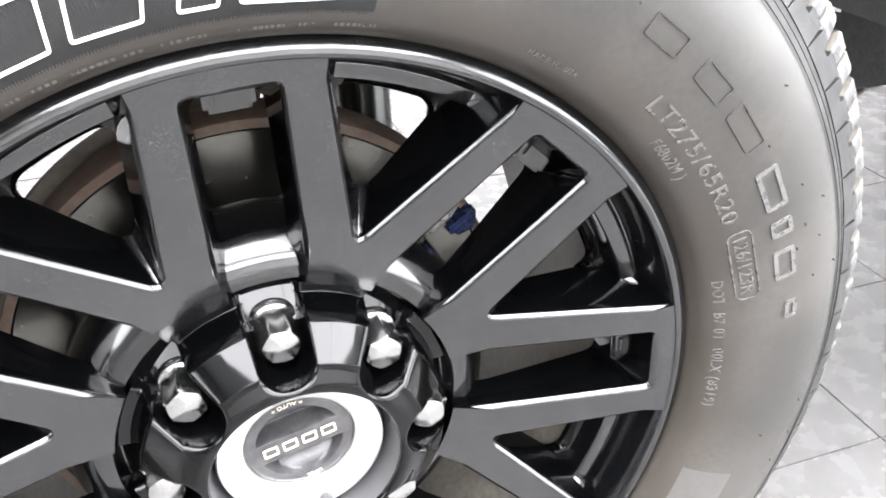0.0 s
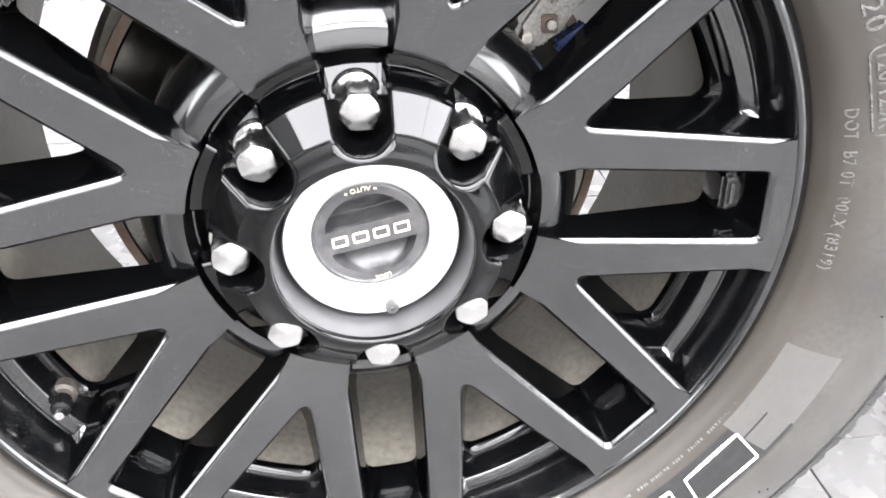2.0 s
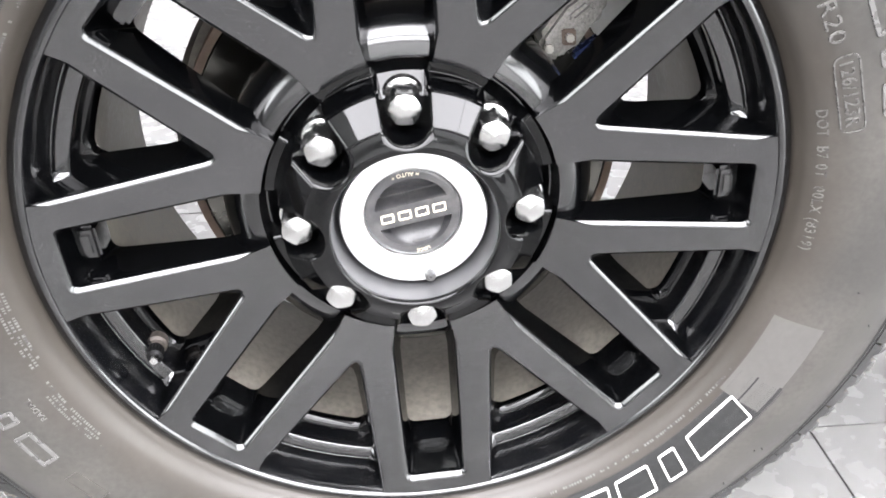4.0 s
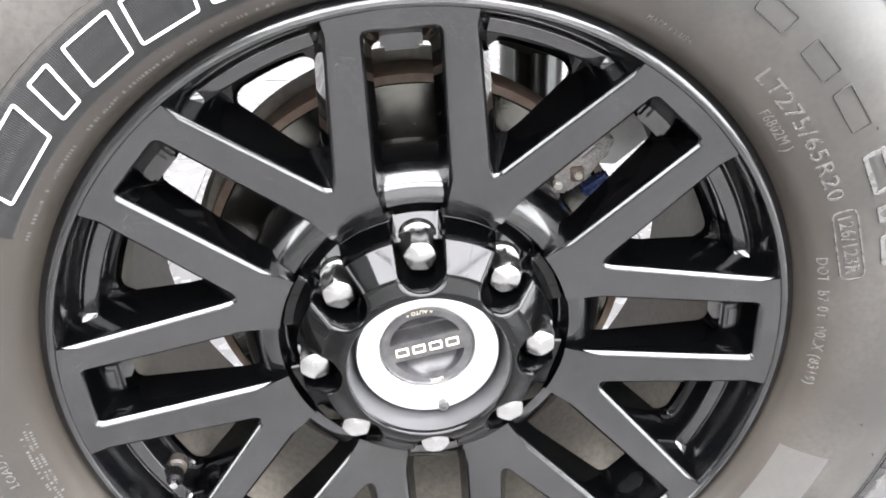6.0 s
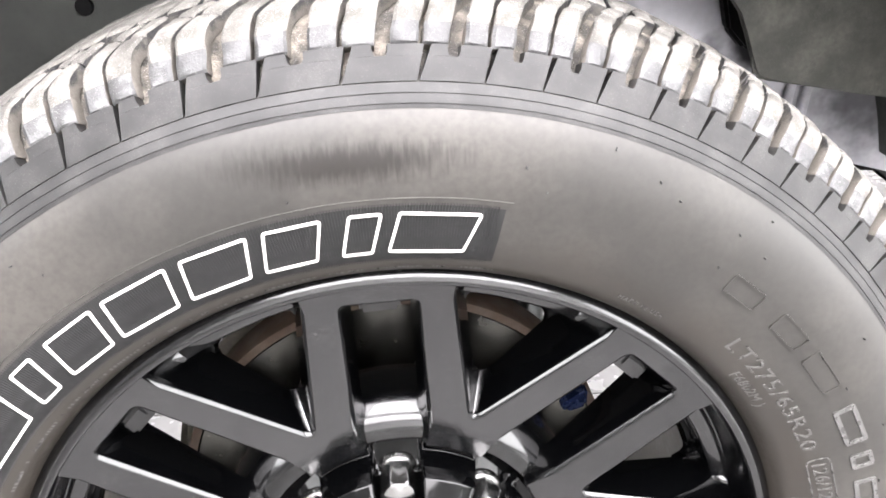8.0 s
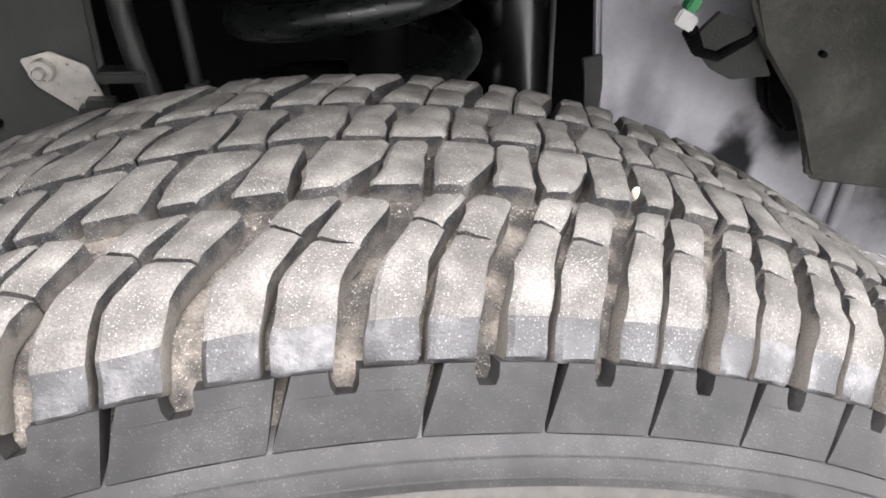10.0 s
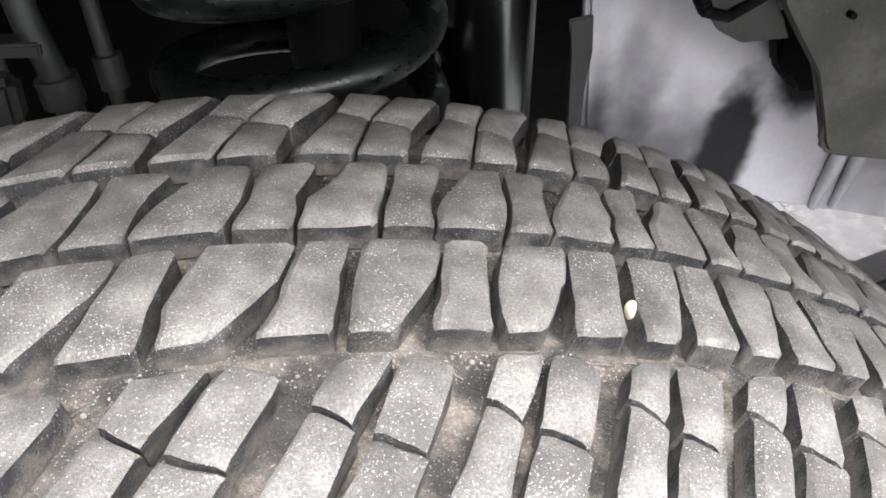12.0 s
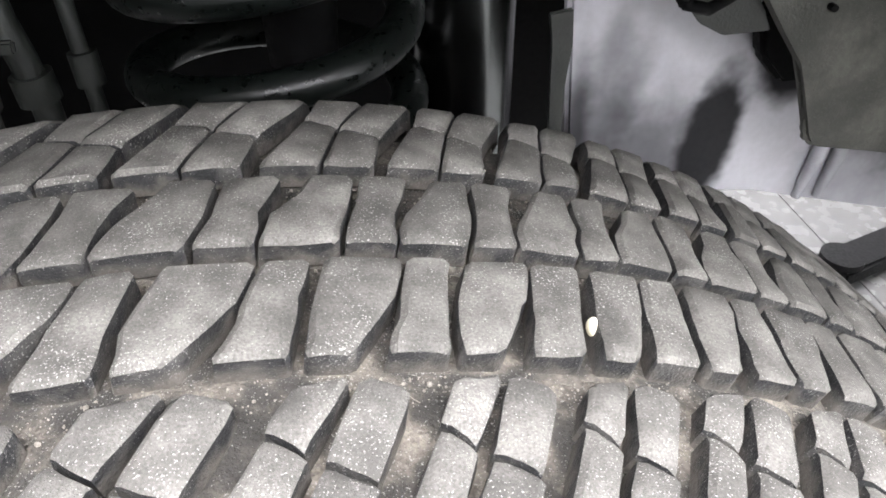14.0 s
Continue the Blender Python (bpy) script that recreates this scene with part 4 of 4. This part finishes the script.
# second row: both sides of the wide gap, both sides of the zigzag gap
WIDE_HI, WIDE_LO = line((-.0390, .865), (-.0015, .685)), line((-.0390, .760), (-.0240, .715), (-.0015, .560))
ZIG_LO = line((-.0410, .505), (-.0330, .392), (-.0260, .288), (-.0205, .212), (-.0180, .170), (-.0095, .090), (-.0015, .045))
ZIG_HI = line((-.0390, .310), (-.0265, .195), (-.0185, .155), (-.0080, .075), (-.0015, .025))
# third row
THIN_HI = line((.0055, 1.032), (.0200, 1.000), (.0310, .915), (.0425, .810))
THIN_LO = line((.0055, 1.010), (.0138, .975), (.0230, .885), (.0300, .740), (.0425, .580))
SLOT_HI, SLOT_LO = line((.0055, .455), (.0220, .340), (.0425, .262)), line((.0055, .405), (.0220, .285), (.0425, .200))
# inner shoulder
FINE = line((.0490, .625), (.0785, .410), (.1060, .130), (.1260, .05))
FAR_HI = line((.0490, 1.120), (.0860, .720), (.1060, .550), (.1260, .50))
FAR_LO = line((.0490, .190), (.0720, .074), (.1060, -.385), (.1260, -.44))


# how far each row of blocks has crept along the pitches, by pitch number
CREEP = {"near": line((20.5, 0), (21.1, -.03), (21.7, -.09), (22.1, -.09), (22.57, -.16), (22.72, -.14), (22.83, -.06), (23.15, -.06), (23.7, 0), (24.2, -.02), (24.75, .03), (25.2, 0), (25.8, .07), (26.2, 0), (27, 0)),
         "far": line((19, .03), (21.1, .03), (22.2, -.04), (23.3, 0), (24.3, .03), (25.4, .06), (26.4, .035), (27.5, 0)),
         "inner": line((18, 0), (20.5, -.17), (21.4, -.24), (22.4, -.27), (23.5, -.17), (24.5, -.085), (25.6, -.01), (26.5, -.08), (28, 0))}


def crept(row, rows):
    return [(a + CREEP[row](a), b + CREEP[row](b), c, d) for a, b, c, d in rows]


def pitch_blocks(k):
    """All blocks of one pitch: their names, rows and depth."""
    out = []
    deep = .0095
    # outer shoulder: the wide groove at s = k, the narrow one in the middle, slanted cross sipes
    for l, r, vl, vr, top_l, top_r in ((.060, .448, .0750, .0690, .0505, .0460), (.500, .842, .0668, .0604, .0460, .0480)):
        first = l < .3
        wide = lambda v: float(np.interp(v, [.050, .058, .076, .090], [0, .030, .030, .006]))
        lo = lambda v: k + l + lean(v) + (0 if first else wide(v))
        hi = lambda v: k + r + lean(v) - (wide(v) if first else 0)
        g = lambda v: (lo(v), hi(v), v, v)
        pinch = .05 if first else 0
        rows = [(k + l + lean(top_l) + pinch, k + r + lean(top_r), top_l, top_r)]
        rows.append((lo(.0565) + pinch * .3, hi(.0545), .0565, .0545))
        rows.append((lo(vl) + .01, hi(vr) - .01, vl - .0010, vr - .0010))
        out.append(("outer_block", rows, deep))
        rows = [(lo(vl), hi(vr), vl + .0010, vr + .0010), g(.078), g(.084), g(.090), g(.096), g(.1010), g(.1032), g(.1042), g(.1080), g(.1120), g(.1158)]
        out.append(("shoulder_block", rows, deep))
    # second row
    ys = [-.0392, -.0330, -.0260, -.0205, -.0180, -.0095, -.0015]
    out.append(("middle_block", crept("near", [(k + ZIG_LO(y) + .012, k + WIDE_LO(y), -y, -y) for y in ys]), deep))
    out.append(("middle_block", crept("near", [(k + WIDE_HI(y), k + 1 + ZIG_HI(y) - .012, -y, -y) for y in ys]), deep))
    # third row
    ys = [.0058, .0138, .0215, .0310, .0425]
    out.append(("middle_block", crept("far", [(k + SLOT_HI(y), k + THIN_LO(y), -y, -y) for y in ys]), deep))
    out.append(("middle_block", crept("far", [(k + THIN_HI(y), k + 1 + SLOT_LO(y), -y, -y) for y in ys]), deep))
    # inner shoulder
    for lo, hi, cut_l, cut_r, shift in ((FAR_LO, FINE, .0720, .0780, 0), (FINE, FAR_HI, .0800, .0860, 0)):
        e = .016
        q = lambda yl, yr: (k + lo(yl) + e, k + hi(yr) - e, -yl, -yr)
        out.append(("inner_block", crept("inner", [q(.0500, .0500), q(.060, .060), q(cut_l - .0008, cut_r - .0008)]), deep))
        out.append(("inner_block", crept("inner", [q(cut_l + .0008, cut_r + .0008), q(.094, .094), q(.102, .102), q(.110, .110), q(.122, .122)]), deep))
    return out


FLANK = [(.4038, -.1057), (.398, -.1088), (.392, -.1120), (.3865, -.1147)]


def flank_skin(v):
    """Section of the smooth slab under the shoulder."""
    i = min(2, int(v))
    f = v - i
    return FLANK[i][0] * (1 - f) + FLANK[i + 1][0] * f, FLANK[i][1] * (1 - f) + FLANK[i + 1][1] * f, -.35, .94


def slab_rows(k):
    """The slab from one narrow slot to the next, notched under the wide groove; the slots taper downwards."""
    edge = lambda v: (k + 1.0 + .045 * v + .050 - .0115 * v, k + 2.0 + .045 * v - .050 + .0115 * v)
    low = [(*edge(v), v, v) for v in (.95, 2, 3)]
    left = [(edge(v)[0], k + 1.515 + q, v, v) for v, q in ((0, 0), (.6, .005), (.95, .035))]
    right = [(k + 1.715 - q, edge(v)[1], v, v) for v, q in ((0, 0), (.6, .005), (.95, .035))]
    return low, left, right


def round_ends(name, rows):
    """Which ends of a block have rounded corners: not those along a thin cut."""
    if name == "middle_block":
        return True, True
    return name == "outer_block" or (name == "inner_block" and len(rows) == 3), False


def build_tread():
    far, slab_far = bmesh.new(), bmesh.new()
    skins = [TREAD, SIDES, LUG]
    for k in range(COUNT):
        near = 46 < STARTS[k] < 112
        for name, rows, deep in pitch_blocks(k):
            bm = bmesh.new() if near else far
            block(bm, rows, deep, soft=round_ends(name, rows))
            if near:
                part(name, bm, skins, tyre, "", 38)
        bm = bmesh.new() if near else slab_far
        for rows in slab_rows(k):
            block(bm, rows, .0100, .0, .0006, flank_skin, 0)
        if near:
            part("shoulder_slab", bm, SLAB, tyre, "smooth grey shoulder slab", 38)
    part("far_tread", far, skins, tyre, "remaining worn tread blocks", 38, "stuff")
    part("far_slab_field", slab_far, SLAB, tyre, "remaining shoulder slabs", 38, "stuff")


build_tread()

# grit and dry grass lying in the grooves over the top of the tyre
debris = thing("groove_debris", "pale grit and dry grass lying in the tread grooves", "debris", HUB, kind="stuff")
rng = random.Random(4)
seed_b = bmesh.new()
bmesh.ops.create_icosphere(seed_b, subdivisions=1, radius=1)
seed_b.verts.ensure_lookup_table()
ico = [v.co.copy() for v in seed_b.verts]
ico_faces = [[v.index for v in f.verts] for f in seed_b.faces]
seed_b.free()
pts, faces = [], []
for _ in range(3200):
    y = rng.choice((rng.gauss(-.0440, .0030), rng.gauss(.0020, .0022), rng.gauss(.0460, .0025), rng.uniform(-.078, .078)))
    a, size = radians(rng.uniform(48, 112)), .00022 * math.exp(rng.gauss(.2, .40))
    c = P(crown(y) - .0104 + (.0018 if -.06 < y < -.03 else 0) + .5 * size, a, y)
    grow3 = Vector((rng.uniform(.6, 1.3), rng.uniform(.6, 1.3), rng.uniform(.6, 1.3))) * size
    n0 = len(pts)
    pts += [c + Vector((v.x * grow3.x, v.y * grow3.y, v.z * grow3.z)) for v in ico]
    faces += [[n0 + k for k in f] for f in ico_faces]
grit_me = bpy.data.meshes.new("grit")
grit_me.from_pydata(pts, [], faces)
grit_me.materials.append(GRIT)
grit = tagged(new("grit", grit_me), "pale grit", kind="stuff")
grit.parent = debris
b = bmesh.new()
for _ in range(110):
    y, a = rng.choice((rng.gauss(-.0440, .0025), rng.gauss(.0020, .0018), rng.gauss(.0460, .002))), rng.uniform(50, 110)
    turn_, reach = rng.uniform(-1.0, 1.0), rng.uniform(.003, .007)
    run_ = []
    for k in range(5):
        f = k / 4 - .5
        yy = y + reach * f * math.sin(turn_) + .0012 * math.sin(3 * f + turn_)
        run_.append(P(crown(yy) - .0098 + (.0018 if -.06 < y < -.03 else 0) + .0022 * (.25 - f * f) * rng.uniform(.5, 1.6), radians(a) + reach * f * math.cos(turn_) / .42, yy))
    tube(run_, .00016, 5, b)
part("dry_grass", b, GRIT, debris, "short dry grass blades", kind="stuff")

# pebble caught in a groove
b = bmesh.new()
bmesh.ops.create_icosphere(b, subdivisions=3, radius=.0033)
for v in b.verts:
    v.co *= 1 + .22 * noise.noise(v.co * 260)
    v.co.x *= .75
bmesh.ops.translate(b, verts=b.verts, vec=P(.4262, radians(72.45), -.0235))
peb = part("pebble", b, STONE, None, "small cream pebble wedged in the tread groove", 60)
peb.matrix_world = HUB
tagged(peb, category="pebble")


# ---------------------------------------------------------------- brake behind the wheel
def panel_mesh(pts, thick, bevel):
    """A flat plate: its outline as points of the wheel's frame, thickness along y."""
    front = [W(*p) for p in pts]
    bm = bmesh.new()
    a = [bm.verts.new(p) for p in front]
    c = [bm.verts.new(p + Vector((0, thick, 0))) for p in front]
    bm.faces.new(a)
    bm.faces.new(c[::-1])
    for i in range(len(a)):
        bm.faces.new((a[i], a[(i + 1) % len(a)], c[(i + 1) % len(a)], c[i]))
    bmesh.ops.bevel(bm, geom=list(bm.edges), offset=bevel, segments=2, affect="EDGES")
    return bm


def build_brake():
    d = thing("brake_disc", "bare iron brake disc with rusty edge", "brake disc", HUB)
    part("friction_ring", revolve([(.098, .030), (.100, .028), (.172, .028), (.174, .030), (.174, .042), (.100, .042)], 128), DISC, d, "brushed grey friction face")
    part("rust_band", revolve([(.1735, .0272), (.180, .0272), (.181, .029), (.181, .062), (.1735, .062)], 128), RUST, d, "rusty brown outer edge")
    part("hat", revolve([(.040, -.020), (.090, -.020), (.096, -.016), (.098, .030)], 96), RUST, d, "rusty disc hat")
    k = thing("hub_knuckle", "rusty hub and steering knuckle behind the disc", "knuckle", HUB)
    part("shield", revolve([(.060, .075), (.150, .078), (.188, .074), (.192, .064)], 80, radians(80), radians(330)), BARREL, k, "dusty dust shield")
    b = panel_mesh([(.080, .10, .178), (.072, .10, .236), (.205, .10, .236), (.205, .10, .168), (.178, .10, .150), (.150, .10, .162), (.118, .10, .160)], .05, .008)
    bmesh.ops.transform(b, matrix=HUB.inverted(), verts=b.verts)
    part("upper_arm", b, BLACKPART, k, "black upper arm of the knuckle")
    part("core", revolve([(.02, -.03), (.085, -.026), (.088, .03), (.07, .16), (.03, .20)], 48), RUST, k)


build_brake()


# ---------------------------------------------------------------- wheel arch and what hangs in it
def build_body():
    """The truck's body round the wheel: dark, mostly out of sight, added to block light."""
    t = thing("pickup_truck", "dark inner body of the pickup truck round the wheel", "truck")
    # plain arch shell, added to darken the wheel well
    arch = revolve([(.640, -.10), (.640, .60)], 40, radians(10), radians(172))
    revolve([(.652, .60), (.652, -.10), (.640, -.10)], 40, radians(10), radians(172), arch)
    bmesh.ops.transform(arch, matrix=HUB, verts=arch.verts)
    part("arch_liner", arch, LINER, t, "dark arch liner, mostly unseen, shading the wheel well")
    part("bulkhead", box(bmesh.new(), -.72, 1.3, .60, .66, .47, 1.35, .01), BLACKPART, t, "black inner panel")
    part("end_panel", box(bmesh.new(), -.74, -.68, -.08, .66, .42, 1.2, .01), BLACKPART, t, "black end panel")
    # body sides out of view, there to shade the floor near the wheel
    for x0, x1 in ((-2.6, -.66), (.66, 2.6)):
        part("body_side", box(bmesh.new(), x0, x1, -.13, -.05, .50, 1.6, .02), BLACKPART, t, "unseen black outer body side, shading the floor beyond the wheel arch")
    # panel above the view that keeps ceiling light off tread and floor
    part("shade_panel", box(bmesh.new(), -.9, 1.9, -.105, 1.05, 1.10, 1.16, .01), BLACKPART, t, "unseen black upper panel shading the wheel arch")


build_body()


def panel(name, pts, thick, material, label, category, parent=None, bevel=.004):
    ob = part(name, panel_mesh(pts, thick, bevel), material, parent, label)
    return ob if parent else tagged(ob, category=category)


def disc(name, centre, rx, rz, tilt, y0, y1, material, parent, label=""):
    """A shallow oval plug in a panel."""
    bm = bmesh.new()
    n = 36
    rings = []
    for y, f in ((y1, 1.0), (y0 + .002, 1.0), (y0, .93)):
        rings.append([Vector((centre[0] + f * (rx * math.cos(a) * math.cos(tilt) - rz * math.sin(a) * math.sin(tilt)), y,
                              centre[1] + f * (rx * math.cos(a) * math.sin(tilt) + rz * math.sin(a) * math.cos(tilt)))) for a in (2 * math.pi * k / n for k in range(n))])
    loops_mesh([[W(*p) for p in r] for r in rings], bm, False, True)
    return part(name, bm, material, parent, label)


FOLDS = ((.507, .232), (.528, .230))


# brake caliper: a rough cast lump with a pale backing plate behind it
cal = thing("brake_caliper", "grey cast-iron brake caliper with a blue fitting", "brake caliper")
panel("body", [(.108, -.002, .098), (.126, -.004, .122), (.1465, -.004, .136), (.161, -.002, .126), (.160, 0, .112), (.152, 0, .103), (.1355, -.002, .094), (.1266, 0, .077), (.112, 0, .080)], .055, CAST,
      "rough pale cast body", "", cal, .0045)
panel("bridge", [(.128, -.008, .112), (.144, -.009, .124), (.152, -.008, .119), (.140, -.008, .106)], .012, CAST, "raised cast rib", "", cal, .003)
panel("recess", [(.1250, -.0048, .1035), (.1355, -.0048, .1030), (.1360, -.0048, .0905), (.1255, -.0048, .0915)], .004, RUST, "dark square recess", "", cal, .001)
panel("pin", [(.1275, -.010, .101), (.1335, -.010, .1005), (.1335, -.010, .0945), (.1275, -.010, .095)], .008, ZINC, "small zinc pin head", "", cal, .0012)
panel("pin", [(.1115, -.009, .094), (.1180, -.009, .0935), (.1180, -.009, .0870), (.1115, -.009, .0875)], .008, ZINC, "small zinc pin head", "", cal, .0012)
panel("fitting", [(.1325, -.006, .0825), (.156, -.006, .0965), (.1550, -.006, .0795), (.139, -.006, .0755)], .016, BLUE, "blue anodised fitting", "", cal, .003)
panel("backing_plate", [(.158, .082, .128), (.188, .082, .138), (.212, .082, .124), (.220, .082, .104), (.216, .082, .088), (.185, .082, .064), (.150, .082, .070)], .004, CUPGREY, "smooth pale grey backing plate", "", cal, .0012)

# pale primed body panel with soft dark patches in its colour
pp = thing("primed_panel", "pale grey primed inner panel with soft black patches", "body panel")
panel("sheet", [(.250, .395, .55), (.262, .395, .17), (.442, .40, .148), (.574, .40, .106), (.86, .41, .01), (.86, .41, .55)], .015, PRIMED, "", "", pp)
# black block added for the shade in the gap between panel and flap
panel("dark_gap", [(.400, .372, .322), (.408, .372, .285), (.428, .372, .262), (.470, .372, .262), (.470, .372, .300), (.420, .372, .330)], .02, BLACKPART, "black block standing in for the shaded gap behind the flap", "", pp)
for x, z in FOLDS:
    part("fold", tube([W(x, .397, z), W(x - .012, .394, z - .055), W(x - .022, .397, z - .10)], [.004, .007, .004], 16), PRIMED, pp, "pressed fold in the panel")
# grey liner flap
fl = thing("liner_flap", "dark grey-green textured liner flap with rounded corner", "liner")
panel("sheet", [(.300, .29, .60), (.338, .29, .398), (.352, .29, .368), (.370, .29, .342), (.386, .29, .320), (.398, .292, .302), (.404, .294, .275), (.406, .295, .258), (.411, .296, .250), (.420, .297, .246),
               (.522, .30, .223), (.95, .31, .13), (.95, .31, .60)], .012, FLAP, "", "", fl)
disc("clip_hole", (.3985, .3575), .0028, .0025, 0, .2862, .292, BLACKPART, fl, "small dark clip hole")
# left liner with its bolts
lp = thing("side_liner", "dark grey flat liner panel with bolts", "liner")
panel("sheet", [(-.74, .315, -.12), (-.13, .318, .17), (-.128, .32, .60), (-.74, .315, .60)], .012, LINER, "", "", lp)
disc("dark_hole", (-.2605, .3725), .0085, .0090, 0, .3125, .318, BLACKPART, lp, "dark round hole")
disc("dark_slot", (-.213, .351), .010, .006, 0, .3128, .318, BLACKPART, lp, "dark slot")


def bolt(pos, size, label, material=ZINC):
    t = thing("flange_bolt", label, "bolt", Matrix.Translation(pos), "liner bolts")
    b2 = bmesh.new()
    revolve([(.0005, -.004), (size, -.004), (size * 1.05, -.002), (size * 1.05, .006)], 32, bm=b2)
    part("flange", b2, material, t)
    b2 = bmesh.new()
    n = 6
    lo = [b2.verts.new((size * .62 * math.cos(i * math.pi / 3 + .2), -.004, size * .62 * math.sin(i * math.pi / 3 + .2))) for i in range(n)]
    hi = [b2.verts.new((size * .62 * math.cos(i * math.pi / 3 + .2), -.011, size * .62 * math.sin(i * math.pi / 3 + .2))) for i in range(n)]
    for i in range(n):
        b2.faces.new((lo[i], lo[(i + 1) % n], hi[(i + 1) % n], hi[i]))
    b2.faces.new(hi)
    bmesh.ops.bevel(b2, geom=list(b2.edges), offset=.001, segments=1, affect="EDGES")
    part("head", b2, material, t)
    return t


bolt(W(-.2625, .310, .3990), .0125, "pale flange bolt on the liner", WHITEPLASTIC)
bolt(W(-.1640, .300, .3890), .0075, "zinc flange bolt on a small bracket")
panel("tab_bracket", [(-.178, .306, .396), (-.172, .306, .378), (-.140, .306, .350), (-.128, .306, .360), (-.136, .306, .388), (-.158, .306, .400)], .004, ZINC,
      "pale zinc tab bracket on the liner", "bracket", None, .001)

# shock absorber: black tube with a bright sheen
sh = thing("shock_absorber", "dark polished shock absorber tube", "shock absorber")
b = tube([W(.150, .330, -.05), W(.160, .330, .30), W(.172, .330, .72)], .036, 48)
part("tube", b, DARKSTEEL, sh, "dark polished tube")
part("eye", tube([W(.149, .330, -.10), W(.150, .330, -.05)], .026, 24), BLACKPART, sh)

# coil spring
sp = thing("coil_spring", "satin black painted coil spring", "spring")
pts = []
for i in range(150):
    a = radians(-190 + i * 8)
    q = W(.046 + .073 * math.cos(a), .272 + .073 * math.sin(a), .318 + .050 * i * 8 / 360)
    pts.append(q)
part("coil", tube(pts, .0108, 20), SPRINGPAINT, sp, "satin black coil")
part("seat", tube([W(.040, .272, .255), W(.040, .272, .288)], .085, 40), BLACKPART, sp, "black spring seat")
part("bump_stop", tube([W(.060, .285, .36), W(.062, .285, .44)], [.020, .024], 24), BLACKPART, sp, "dark bump stop inside the coil")

# hoses and clamps beside the spring
ho = thing("brake_hose", "grey-green brake hoses with clamps", "hose")
part("hose", tube([W(-.110, .31, .52), W(-.106, .305, .420), W(-.102, .300, .395), W(-.097, .300, .370), W(-.093, .300, .340), W(-.090, .30, .20)], .0085, 16), HOSE, ho)
part("hose", tube([W(-.074, .31, .52), W(-.068, .305, .415), W(-.066, .302, .380), W(-.064, .300, .340), W(-.062, .30, .20)], .0050, 14), HOSE, ho)
part("ferrule", tube([W(-.065, .301, .372), W(-.064, .300, .352)], .0085, 16), HOSE, ho, "grey crimped ferrule")
part("ferrule", tube([W(-.096, .300, .362), W(-.0945, .300, .345)], .0125, 18), HOSE, ho, "grey crimped ferrule")
part("clamp", box(bmesh.new(), -.016, .016, -.010, .010, -.004, .004, .0015, Matrix.Translation(W(-.112, .298, .383))), HOSE, ho, "flat grey clamp")
part("fitting", box(bmesh.new(), -.016, .012, -.010, .012, -.020, .010, .005, Matrix.Translation(W(-.128, .295, .358))), HOSE, ho, "grey cast fitting")

# wiring plug and its bracket
pl = thing("wiring_plug", "white and green wiring plug on a black lead", "plug")
m = Matrix.Translation(W(.2880, .300, .3900)) @ Matrix.Rotation(radians(28), 4, "Y")
part("shell", box(bmesh.new(), -.0085, .0085, -.008, .008, -.006, .006, .0015, m), WHITEPLASTIC, pl, "white plug shell")
part("lock", box(bmesh.new(), -.005, .004, -.006, .006, .0065, .018, .0015, m), GREEN, pl, "green locking tab")
for k in range(5):
    part("boot_ring", tube([m @ Vector((.010 + .0032 * k, 0, -.004 - .002 * k)), m @ Vector((.0122 + .0032 * k, 0, -.0054 - .002 * k))], .0062 - .0003 * k, 14), BLACKPART, pl)
part("lead", tube([m @ Vector((.008, 0, -.004)), m @ Vector((.026, 0, -.014)), m @ Vector((.044, .004, -.010)), m @ Vector((.060, .008, .012)), m @ Vector((.075, .010, .05))], .0042, 12), BLACKPART, pl, "black lead")
panel("wiring_bracket", [(.298, .306, .372), (.317, .306, .348), (.335, .306, .338), (.369, .306, .338), (.362, .306, .352), (.346, .306, .380), (.320, .306, .392)], .004, LINER,
      "dark grey wiring bracket behind the flap", "bracket", None, .001)
panel("sheet_bracket", [(.214, .305, .365), (.230, .305, .367), (.231, .305, .342), (.226, .305, .315), (.226, .305, .22), (.217, .305, .22), (.217, .305, .346)], .004, LINER,
           "grey folded sheet bracket beside the shock absorber", "bracket", None, .001)

# lower body at the far end of the arch
sl = thing("side_sill", "dark lower sill of the truck body", "sill")
panel("sill_sheet", [(.60, .42, .60), (.60, .42, .115), (.70, .42, .06), (.905, .42, -.115), (2.6, .42, -.30), (2.6, .42, .60)], .25, BLACKPART, "black sill", "", sl, .01)

# low steel arm and column of the vehicle lift on the floor behind the truck
lift = thing("vehicle_lift", "black steel vehicle lift with a low arm on the floor", "vehicle lift", Matrix.Translation((1.90, 1.32, 0)))
a0, a1 = Vector((-.86, -.36, .0)), Vector((-.02, -.06, .0))
run = (a1 - a0).normalized()
m = Matrix(((run.x, -run.y, 0, a0.x), (run.y, run.x, 0, a0.y), (0, 0, 1, 0), (0, 0, 0, 1)))
b = box(bmesh.new(), 0, (a1 - a0).length, -.040, .040, 0, .036, .006, m)
part("arm", b, BLACKPART, lift, "flat black lift arm")
part("pad", tube([m @ Vector((.03, 0, .034)), m @ Vector((.03, 0, .048))], .042, 28), BLACKPART, lift, "round rubber pad")
part("base_plate", box(bmesh.new(), -.05, .60, -.16, .42, 0, .020, .004), BLACKPART, lift, "black base plate")
part("column", box(bmesh.new(), 0, .34, -.06, .26, .020, 2.9, .015), BLACKPART, lift, "black steel column")
